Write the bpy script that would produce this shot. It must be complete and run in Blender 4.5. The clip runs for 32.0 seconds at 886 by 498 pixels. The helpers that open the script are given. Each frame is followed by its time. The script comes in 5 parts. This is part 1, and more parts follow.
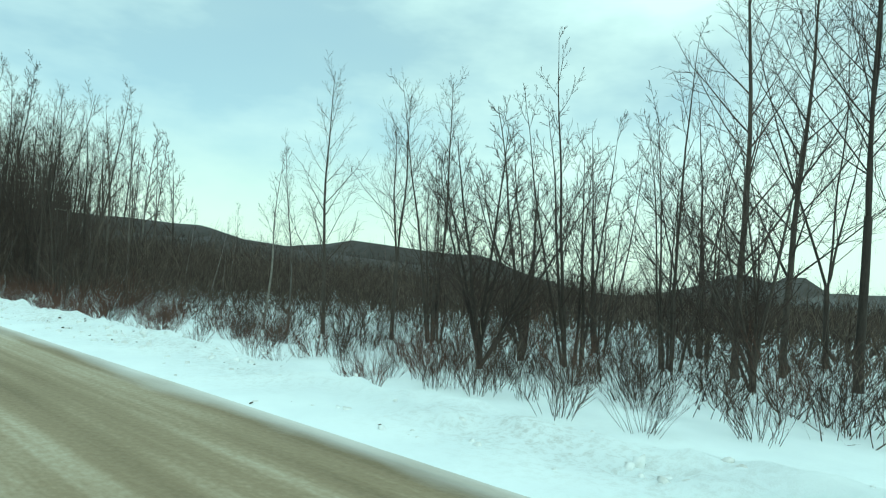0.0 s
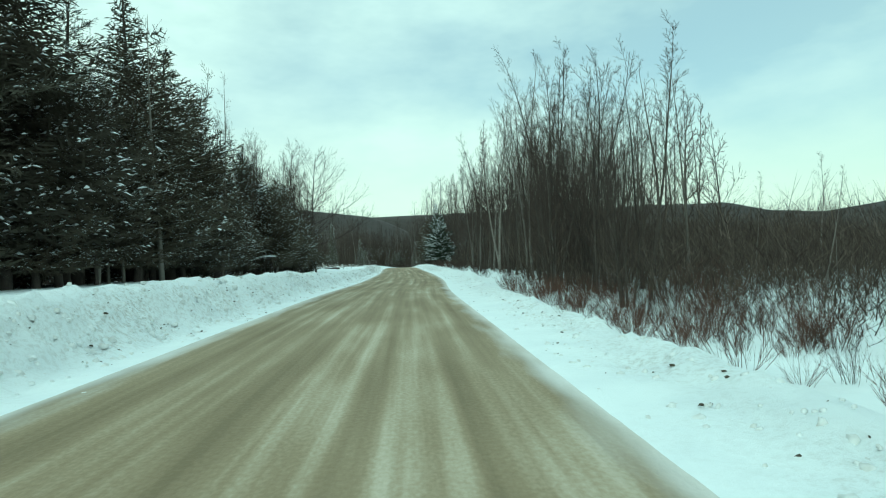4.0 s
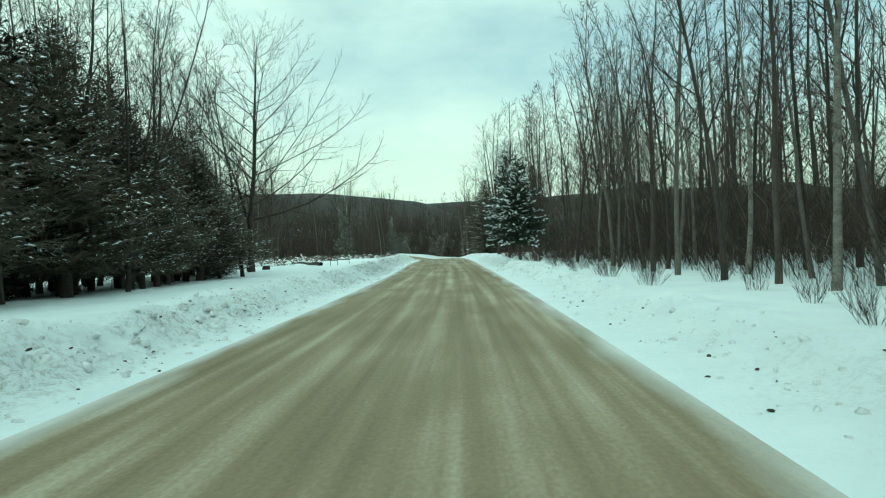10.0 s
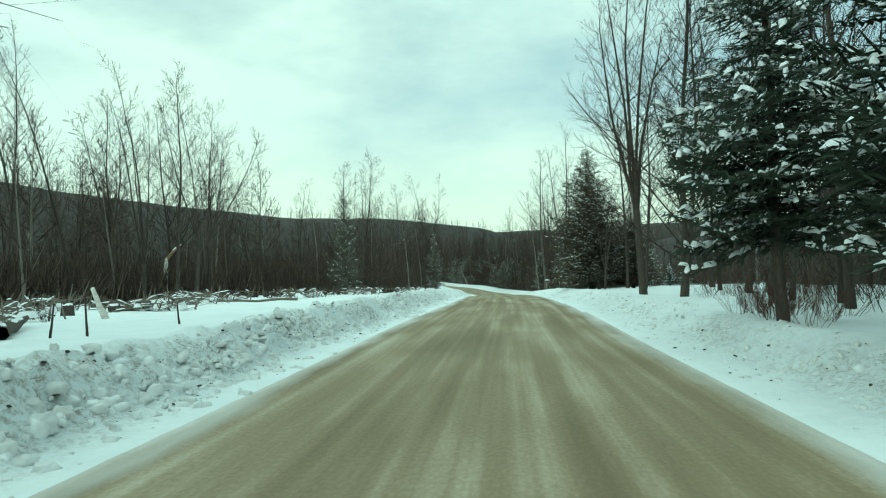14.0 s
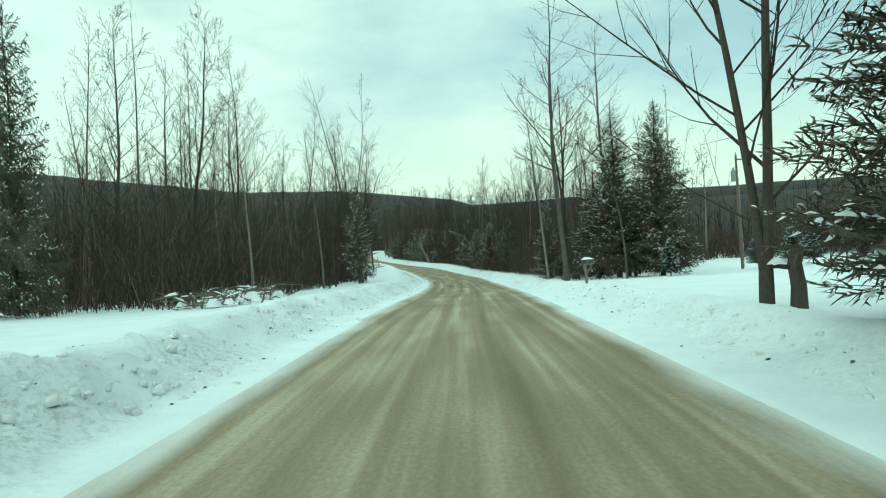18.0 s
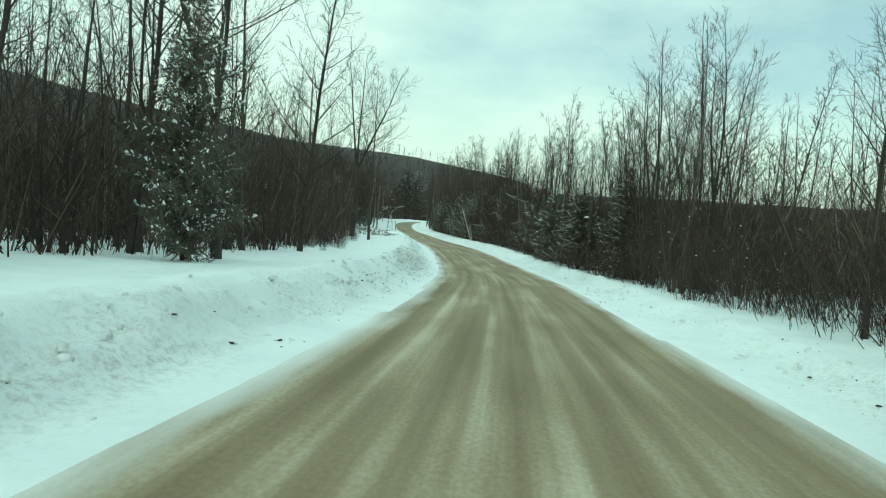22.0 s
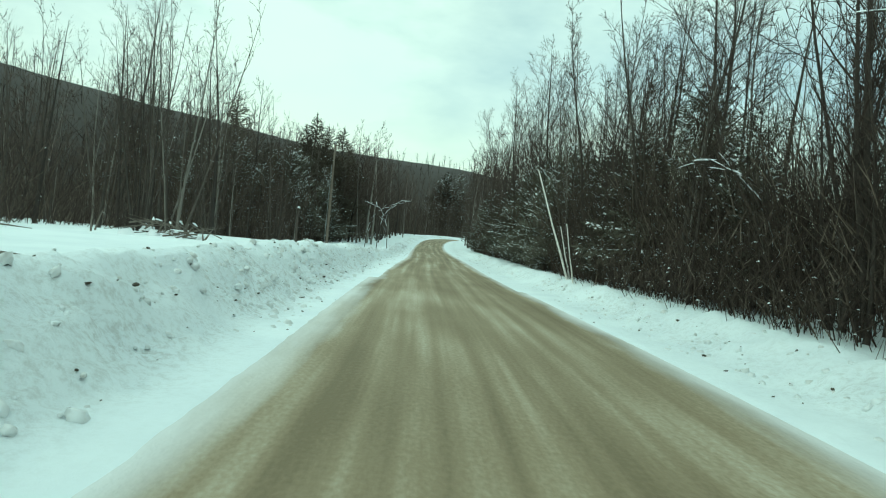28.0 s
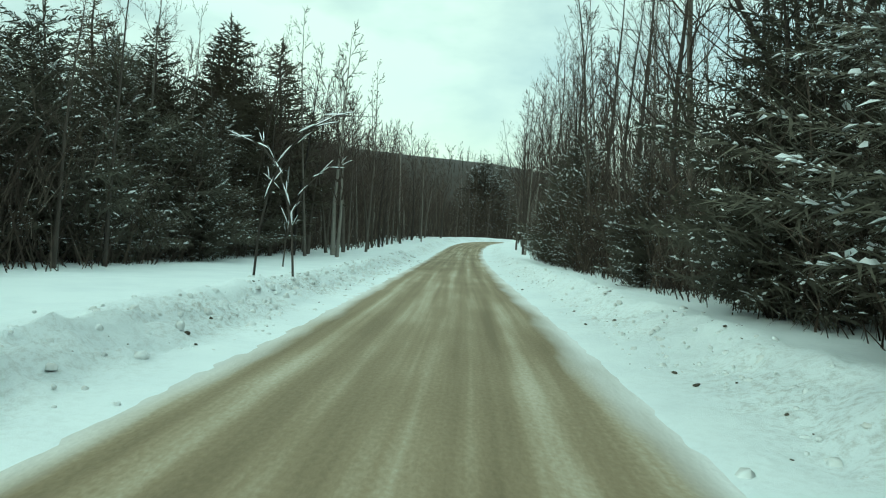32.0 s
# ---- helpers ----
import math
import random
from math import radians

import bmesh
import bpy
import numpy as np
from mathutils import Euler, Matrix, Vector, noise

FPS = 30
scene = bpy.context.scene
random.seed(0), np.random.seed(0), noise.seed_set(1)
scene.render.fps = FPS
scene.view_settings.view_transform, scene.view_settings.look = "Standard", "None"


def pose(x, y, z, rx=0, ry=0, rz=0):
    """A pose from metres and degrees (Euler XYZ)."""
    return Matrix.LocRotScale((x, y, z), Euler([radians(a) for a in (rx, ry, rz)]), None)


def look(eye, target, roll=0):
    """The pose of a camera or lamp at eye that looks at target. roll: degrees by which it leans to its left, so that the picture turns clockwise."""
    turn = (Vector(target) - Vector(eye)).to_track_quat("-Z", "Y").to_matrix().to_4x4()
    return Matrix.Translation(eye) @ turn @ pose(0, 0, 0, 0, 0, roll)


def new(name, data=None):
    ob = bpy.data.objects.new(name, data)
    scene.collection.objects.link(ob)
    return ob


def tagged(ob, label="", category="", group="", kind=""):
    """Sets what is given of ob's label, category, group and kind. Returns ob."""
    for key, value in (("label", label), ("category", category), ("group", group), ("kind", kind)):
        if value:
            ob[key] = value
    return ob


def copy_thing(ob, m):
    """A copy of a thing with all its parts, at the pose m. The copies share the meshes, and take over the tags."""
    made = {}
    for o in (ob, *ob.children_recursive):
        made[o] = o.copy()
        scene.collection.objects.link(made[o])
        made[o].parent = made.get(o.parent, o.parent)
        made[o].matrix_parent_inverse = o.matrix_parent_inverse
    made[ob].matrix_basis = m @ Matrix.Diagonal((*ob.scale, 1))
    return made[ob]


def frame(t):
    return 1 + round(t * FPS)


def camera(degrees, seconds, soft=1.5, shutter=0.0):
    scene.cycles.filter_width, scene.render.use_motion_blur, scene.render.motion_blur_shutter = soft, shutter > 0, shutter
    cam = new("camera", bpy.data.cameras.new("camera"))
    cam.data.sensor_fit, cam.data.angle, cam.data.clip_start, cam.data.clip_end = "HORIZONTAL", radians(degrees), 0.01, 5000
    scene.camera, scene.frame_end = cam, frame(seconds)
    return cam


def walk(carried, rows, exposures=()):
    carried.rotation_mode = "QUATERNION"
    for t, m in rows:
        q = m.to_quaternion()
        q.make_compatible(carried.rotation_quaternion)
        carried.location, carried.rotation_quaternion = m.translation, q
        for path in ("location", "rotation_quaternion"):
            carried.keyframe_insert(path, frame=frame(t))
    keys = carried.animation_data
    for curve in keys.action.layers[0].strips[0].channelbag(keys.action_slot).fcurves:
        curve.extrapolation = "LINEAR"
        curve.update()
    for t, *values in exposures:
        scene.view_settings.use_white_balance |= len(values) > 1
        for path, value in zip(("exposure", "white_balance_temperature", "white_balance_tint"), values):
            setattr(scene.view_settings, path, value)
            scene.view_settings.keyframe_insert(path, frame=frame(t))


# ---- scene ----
cam = camera(68.57, 32.0, 1.1)
PATH = [
    (0.0, pose(-2.000, -25.300, 1.330, 93.30, -3.40, -47.20)),
    (0.5, pose(-1.900, -24.900, 1.380, 93.10, -3.40, -45.90)),
    (1.0, pose(-1.700, -24.240, 1.400, 92.60, -2.90, -41.90)),
    (1.5, pose(-1.250, -23.350, 1.430, 91.60, -3.40, -34.20)),
    (2.0, pose(-0.820, -21.980, 1.450, 90.10, 0.00, -28.10)),
    (2.5, pose(-0.550, -20.550, 1.430, 90.66, 2.10, -22.35)),
    (3.0, pose(-0.380, -19.380, 1.420, 89.85, 3.30, -15.10)),
    (3.5, pose(-0.280, -17.830, 1.460, 90.05, 2.80, -8.05)),
    (4.0, pose(-0.080, -16.340, 1.478, 90.97, 2.06, -3.05)),
    (4.5, pose(0.120, -14.580, 1.490, 88.40, 3.47, -3.55)),
    (6.5, pose(0.009, 0.005, 1.474, 89.58, -0.63, 0.28)),
    (7.0, pose(0.037, 4.285, 1.483, 90.00, -1.49, 0.81)),
    (7.5, pose(0.153, 8.990, 1.494, 89.87, -0.97, 1.37)),
    (8.0, pose(0.481, 13.755, 1.505, 90.31, -0.64, 4.57)),
    (8.5, pose(0.651, 18.538, 1.510, 90.56, 4.06, 7.27)),
    (9.0, pose(0.534, 23.210, 1.507, 89.45, 3.75, 1.43)),
    (9.5, pose(0.474, 27.981, 1.507, 89.46, 4.16, 1.20)),
    (10.0, pose(0.405, 32.904, 1.511, 89.99, 2.69, 1.44)),
    (10.5, pose(0.307, 38.036, 1.517, 89.94, 0.74, 2.69)),
    (11.0, pose(0.217, 43.250, 1.527, 93.72, -1.89, 5.07)),
    (11.5, pose(0.102, 48.389, 1.530, 92.84, -1.90, 3.56)),
    (12.0, pose(0.019, 53.510, 1.521, 92.90, -1.57, 3.20)),
    (12.5, pose(0.087, 58.804, 1.507, 93.90, 2.33, 7.64)),
    (13.0, pose(0.106, 64.020, 1.500, 93.37, 4.05, 10.68)),
    (13.5, pose(-0.093, 69.060, 1.503, 93.87, 4.67, 9.73)),
    (14.0, pose(-0.431, 73.907, 1.517, 92.80, 1.88, 7.19)),
    (14.5, pose(-0.753, 78.741, 1.539, 91.06, 0.45, 4.39)),
    (15.0, pose(-0.905, 83.795, 1.570, 91.11, 2.68, 5.16)),
    (15.5, pose(-0.917, 88.891, 1.611, 92.00, 1.53, 3.12)),
    (17.5, pose(-1.459, 109.562, 1.798, 91.72, 2.06, -1.05)),
    (18.0, pose(-1.781, 114.687, 1.760, 90.50, 3.46, 4.85)),
    (18.5, pose(-2.243, 119.781, 1.709, 88.96, -0.85, 4.51)),
    (19.0, pose(-2.769, 124.767, 1.652, 89.37, -4.27, 3.76)),
    (19.5, pose(-3.130, 129.677, 1.577, 89.91, -4.50, 5.07)),
    (20.0, pose(-3.526, 134.702, 1.496, 90.35, -6.55, 8.03)),
    (20.5, pose(-3.716, 139.515, 1.388, 89.87, -3.51, 8.80)),
    (21.0, pose(-3.771, 144.319, 1.249, 89.84, -4.23, 9.45)),
    (21.5, pose(-3.916, 149.184, 1.099, 90.35, -5.25, 9.48)),
    (22.0, pose(-4.268, 153.983, 0.962, 88.66, -4.59, 9.87)),
    (22.5, pose(-4.694, 158.775, 0.861, 87.99, -4.82, 8.52)),
    (23.0, pose(-5.069, 163.655, 0.786, 89.41, -5.51, 6.27)),
    (23.5, pose(-5.505, 168.407, 0.727, 88.68, -1.66, 6.79)),
    (24.0, pose(-6.021, 173.067, 0.673, 89.88, -4.44, 6.79)),
    (24.5, pose(-6.562, 177.633, 0.623, 90.61, -3.47, 7.85)),
    (25.0, pose(-7.209, 182.255, 0.572, 90.09, -2.92, 9.20)),
    (25.5, pose(-8.054, 187.214, 0.543, 90.54, -5.38, 10.38)),
    (26.0, pose(-8.950, 192.064, 0.534, 91.03, -5.75, 11.90)),
    (26.5, pose(-9.957, 196.670, 0.554, 90.53, -5.52, 13.03)),
    (28.5, pose(-14.573, 215.197, 1.114, 90.13, -4.30, 15.31)),
    (29.0, pose(-15.909, 220.300, 1.205, 89.63, -2.23, 15.66)),
    (29.5, pose(-17.191, 225.260, 1.283, 90.32, -3.33, 15.59)),
    (30.0, pose(-18.541, 230.280, 1.339, 90.28, -2.10, 16.14)),
    (30.5, pose(-19.872, 235.337, 1.399, 90.14, 0.11, 17.34)),
    (31.0, pose(-21.193, 240.400, 1.478, 90.54, 0.30, 17.80)),
    (31.5, pose(-22.319, 245.423, 1.557, 90.48, -3.28, 17.60)),
    (32.0, pose(-23.386, 250.600, 1.639, 90.40, -2.61, 17.99)),
]
EXPOSURES = [(0.0, 0.08, 5330, -28), (6.0, 0.0, 5450, -31), (12.0, 0.0, 5600, -32), (32.0, 0.05, 5700, -29)]
SKY_CLEAR, CLOUD = 0.10, 0.95
walk(cam, PATH, EXPOSURES)

# ---- world and sun: thin high overcast with blue breaks ----
world = bpy.data.worlds.new("winter_sky")
scene.world = world
world.use_nodes = True
wn, wl = world.node_tree.nodes, world.node_tree.links
wn.clear()
w_out = wn.new("ShaderNodeOutputWorld")
w_bg = wn.new("ShaderNodeBackground")
w_sky = wn.new("ShaderNodeTexSky")
w_sky.sky_type = 'NISHITA'
w_sky.sun_disc = False
w_sky.sun_elevation, w_sky.sun_rotation = radians(24), radians(-150)
w_sky.air_density, w_sky.dust_density = 1.0, 1.2
w_gain = wn.new("ShaderNodeVectorMath"); w_gain.operation = 'SCALE'; w_gain.inputs[3].default_value = SKY_CLEAR
w_co = wn.new("ShaderNodeTexCoord")
w_map = wn.new("ShaderNodeMapping"); w_map.inputs["Scale"].default_value = (1.0, 1.0, 2.4); w_map.inputs["Location"].default_value = (0.35, 0.1, 0.2)
w_noise = wn.new("ShaderNodeTexNoise"); w_noise.inputs["Scale"].default_value = 1.7; w_noise.inputs["Detail"].default_value = 6; w_noise.inputs["Roughness"].default_value = 0.55
w_ramp = wn.new("ShaderNodeValToRGB")
w_ramp.color_ramp.elements[0].position, w_ramp.color_ramp.elements[1].position = 0.36, 0.58
w_ramp.color_ramp.elements[0].color = (0.45, 0.45, 0.45, 1)
w_noise2 = wn.new("ShaderNodeTexNoise"); w_noise2.inputs["Scale"].default_value = 3.3; w_noise2.inputs["Detail"].default_value = 3
w_cloud = wn.new("ShaderNodeValToRGB")
w_cloud.color_ramp.elements[0].position, w_cloud.color_ramp.elements[1].position = 0.3, 0.75
w_cloud.color_ramp.elements[0].color = tuple(CLOUD * c for c in (0.93, 0.955, 0.965)) + (1,)
w_cloud.color_ramp.elements[1].color = tuple(CLOUD * c for c in (1.05, 1.05, 0.98)) + (1,)
w_mix = wn.new("ShaderNodeMix"); w_mix.data_type = 'RGBA'
wl.new(w_sky.outputs[0], w_gain.inputs[0])
wl.new(w_co.outputs["Generated"], w_map.inputs[0])
wl.new(w_map.outputs[0], w_noise.inputs[0]); wl.new(w_map.outputs[0], w_noise2.inputs[0])
wl.new(w_noise.outputs[0], w_ramp.inputs[0]); wl.new(w_noise2.outputs[0], w_cloud.inputs[0])
wl.new(w_ramp.outputs[0], w_mix.inputs["Factor"])
wl.new(w_gain.outputs[0], w_mix.inputs[6]); wl.new(w_cloud.outputs[0], w_mix.inputs[7])
w_xyz = wn.new("ShaderNodeSeparateXYZ"); wl.new(w_co.outputs["Generated"], w_xyz.inputs[0])
w_low = wn.new("ShaderNodeMapRange"); w_low.interpolation_type = 'SMOOTHSTEP'; wl.new(w_xyz.outputs[2], w_low.inputs[0])
w_low.inputs["From Min"].default_value, w_low.inputs["From Max"].default_value, w_low.inputs["To Min"].default_value, w_low.inputs["To Max"].default_value = 0.04, 0.26, 0.6, 0.0
w_warm = wn.new("ShaderNodeMix"); w_warm.data_type = 'RGBA'; w_warm.inputs[7].default_value = (1.08, 1.03, 0.82, 1)
wl.new(w_low.outputs[0], w_warm.inputs["Factor"]); wl.new(w_mix.outputs[2], w_warm.inputs[6])
w_up = wn.new("ShaderNodeMapRange"); w_up.interpolation_type = 'SMOOTHSTEP'; wl.new(w_xyz.outputs[2], w_up.inputs[0])
w_up.inputs["From Min"].default_value, w_up.inputs["From Max"].default_value, w_up.inputs["To Min"].default_value, w_up.inputs["To Max"].default_value = 0.25, 0.95, 1.0, 1.4
w_dome = wn.new("ShaderNodeVectorMath"); w_dome.operation = 'SCALE'
wl.new(w_warm.outputs[2], w_dome.inputs[0]); wl.new(w_up.outputs[0], w_dome.inputs[3])
wl.new(w_dome.outputs[0], w_bg.inputs[0]); w_bg.inputs[1].default_value = 1.0
wl.new(w_bg.outputs[0], w_out.inputs[0])

sun = new("sun", bpy.data.lights.new("sun", 'SUN'))
sun.data.energy, sun.data.angle, sun.data.color = 0.7, radians(14), (1.0, 0.95, 0.86)
sun.matrix_world = look((0, 0, 0), (math.sin(radians(150)), -math.cos(radians(150)), -math.tan(radians(24))))


# ---- materials ----
def material(name, base, rough=0.8, second=None, scale=6.0, fine=40.0, bump=0.3, dist=0.02, spread=0.35, stretch=(1, 1, 1), vary=0.0):
    """Two-scale noise between two colours, with relief; vary: shift of value per object."""
    m = bpy.data.materials.new(name)
    m.use_nodes = True
    n, l = m.node_tree.nodes, m.node_tree.links
    b = n["Principled BSDF"]
    b.inputs["Roughness"].default_value = rough
    b.inputs["Specular IOR Level"].default_value = 0.25
    second = second or tuple(c * 0.6 for c in base)
    co = n.new("ShaderNodeTexCoord"); mp = n.new("ShaderNodeMapping"); mp.inputs["Scale"].default_value = stretch
    a = n.new("ShaderNodeTexNoise"); a.inputs["Scale"].default_value = scale; a.inputs["Detail"].default_value = 5
    f = n.new("ShaderNodeTexNoise"); f.inputs["Scale"].default_value = fine; f.inputs["Detail"].default_value = 3
    ad = n.new("ShaderNodeMath"); ad.operation = 'ADD'
    mu = n.new("ShaderNodeMath"); mu.operation = 'MULTIPLY'; mu.inputs[1].default_value = 0.5
    r = n.new("ShaderNodeValToRGB")
    r.color_ramp.elements[0].position, r.color_ramp.elements[1].position = 0.5 - spread / 2, 0.5 + spread / 2
    r.color_ramp.elements[0].color, r.color_ramp.elements[1].color = (*second, 1), (*base, 1)
    l.new(co.outputs["Object"], mp.inputs[0]); l.new(mp.outputs[0], a.inputs[0]); l.new(mp.outputs[0], f.inputs[0])
    l.new(a.outputs[0], ad.inputs[0]); l.new(f.outputs[0], ad.inputs[1]); l.new(ad.outputs[0], mu.inputs[0]); l.new(mu.outputs[0], r.inputs[0])
    colour = r.outputs[0]
    if vary:
        oi = n.new("ShaderNodeObjectInfo"); mr = n.new("ShaderNodeMapRange"); hs = n.new("ShaderNodeHueSaturation")
        mr.inputs["To Min"].default_value, mr.inputs["To Max"].default_value = 1 - vary, 1 + vary
        l.new(oi.outputs["Random"], mr.inputs[0]); l.new(mr.outputs[0], hs.inputs["Value"]); l.new(colour, hs.inputs["Color"])
        colour = hs.outputs[0]
    l.new(colour, b.inputs["Base Color"])
    if bump:
        bp = n.new("ShaderNodeBump"); bp.inputs["Strength"].default_value, bp.inputs["Distance"].default_value = bump, dist
        l.new(mu.outputs[0], bp.inputs["Height"]); l.new(bp.outputs[0], b.inputs["Normal"])
    return m


BARK = material("bark_grey_brown", (0.085, 0.071, 0.061), 0.95, (0.034, 0.028, 0.024), 5, 30, 0.6, 0.02, 0.4, (1, 1, 0.25), 0.3)
BARK_PALE = material("bark_pale", (0.27, 0.25, 0.225), 0.9, (0.09, 0.08, 0.07), 4, 22, 0.4, 0.01, 0.3, (1, 1, 2.5), 0.2)
TWIG = material("twigs_brown", (0.076, 0.058, 0.048), 0.95, (0.040, 0.030, 0.026), 2, 9, 0, 0, 0.5, vary=0.3)
TWIG_RED = material("twigs_reddish", (0.125, 0.070, 0.052), 0.95, (0.060, 0.037, 0.030), 2, 9, 0, 0, 0.5, vary=0.25)
NEEDLE = material("needles_dark_green", (0.048, 0.064, 0.042), 0.85, (0.022, 0.031, 0.022), 2.5, 30, 0, 0, 0.5, vary=0.3)
HEMLOCK_LEAF = material("hemlock_foliage", (0.135, 0.125, 0.095), 0.85, (0.062, 0.058, 0.045), 1.2, 20, 0, 0, 0.5, vary=0.3)
CEDAR = material("cedar_foliage", (0.118, 0.103, 0.075), 0.85, (0.054, 0.048, 0.037), 1.2, 30, 0, 0, 0.5, vary=0.3)
BARK_GREY = material("bark_grey", (0.16, 0.145, 0.13), 0.95, (0.06, 0.053, 0.047), 4, 24, 0.5, 0.02, 0.4, (1, 1, 0.4), 0.35)
BARK_WHITE = material("bark_white", (0.80, 0.78, 0.74), 0.8, (0.42, 0.39, 0.36), 3, 14, 0.3, 0.01, 0.22, (1, 1, 3.0), 0.1)
SNOW = material("snow", (0.86, 0.88, 0.90), 0.65, (0.80, 0.82, 0.86), 2.2, 18, 0.55, 0.05, 0.5)
WOOD_GREY = material("weathered_wood", (0.23, 0.20, 0.17), 0.9, (0.10, 0.085, 0.07), 6, 50, 0.5, 0.01, 0.4, (1, 1, 0.15))
WOOD_CUT = material("cut_wood", (0.36, 0.25, 0.15), 0.85, (0.22, 0.15, 0.09), 9, 50, 0.4, 0.01)
POLE_WOOD = material("pole_wood", (0.20, 0.165, 0.135), 0.9, (0.10, 0.08, 0.065), 3, 30, 0.4, 0.01, 0.4, (1, 1, 0.1))
METAL_GREY = material("galvanised_metal", (0.32, 0.33, 0.34), 0.5, (0.22, 0.23, 0.24), 8, 40, 0.1, 0.003)
BOX_DARK = material("mailbox_paint", (0.075, 0.072, 0.07), 0.5, (0.05, 0.05, 0.05), 8, 40, 0.1, 0.003)
SIDING = material("grey_siding", (0.115, 0.105, 0.092), 0.85, (0.085, 0.078, 0.07), 1.5, 20, 0.2, 0.01)
ROOFING = material("dark_shingle", (0.075, 0.07, 0.066), 0.9, (0.045, 0.043, 0.04), 3, 25, 0.4, 0.01)
FRAME_WHITE = material("white_frame_paint", (0.62, 0.62, 0.60), 0.6, (0.52, 0.52, 0.50), 4, 30, 0.1, 0.003)
GLASS = material("window_glass", (0.03, 0.035, 0.04), 0.08, (0.02, 0.025, 0.03), 1, 5, 0)
HILLWOOD = material("distant_bare_woods", (0.042, 0.033, 0.027), 1.0, (0.023, 0.019, 0.017), 0.02, 0.35, 0, 0, 0.5)


def island_material(name, tones):
    """Each separate stem takes one of the tones."""
    m = bpy.data.materials.new(name); m.use_nodes = True
    n, l = m.node_tree.nodes, m.node_tree.links
    b = n["Principled BSDF"]; b.inputs["Roughness"].default_value = 0.95; b.inputs["Specular IOR Level"].default_value = 0.2
    g = n.new("ShaderNodeNewGeometry"); r = n.new("ShaderNodeValToRGB"); e = r.color_ramp.elements
    co = n.new("ShaderNodeTexCoord"); a = n.new("ShaderNodeTexNoise"); a.inputs["Scale"].default_value = 2.5; a.inputs["Detail"].default_value = 5
    e[0].position, e[0].color = tones[0][0], (*tones[0][1], 1)
    e[1].position, e[1].color = tones[-1][0], (*tones[-1][1], 1)
    for at, tone in tones[1:-1]:
        e.new(at).color = (*tone, 1)
    v = n.new("ShaderNodeMapRange"); v.inputs["To Min"].default_value, v.inputs["To Max"].default_value = 0.6, 1.4
    hs = n.new("ShaderNodeHueSaturation")
    l.new(g.outputs["Random Per Island"], r.inputs[0]); l.new(co.outputs["Object"], a.inputs[0]); l.new(a.outputs[0], v.inputs[0])
    l.new(r.outputs[0], hs.inputs["Color"]); l.new(v.outputs[0], hs.inputs["Value"]); l.new(hs.outputs[0], b.inputs["Base Color"])
    return m


STEMS = island_material("forest_stems", ((0.0, (0.040, 0.034, 0.030)), (0.5, (0.085, 0.072, 0.062)), (0.78, (0.13, 0.115, 0.10)), (0.90, (0.20, 0.185, 0.165)), (1.0, (0.26, 0.24, 0.215))))
BRUSH = island_material("brush_stems", ((0.0, (0.031, 0.023, 0.019)), (0.6, (0.063, 0.048, 0.039)), (0.9, (0.105, 0.082, 0.064)), (1.0, (0.20, 0.165, 0.135))))


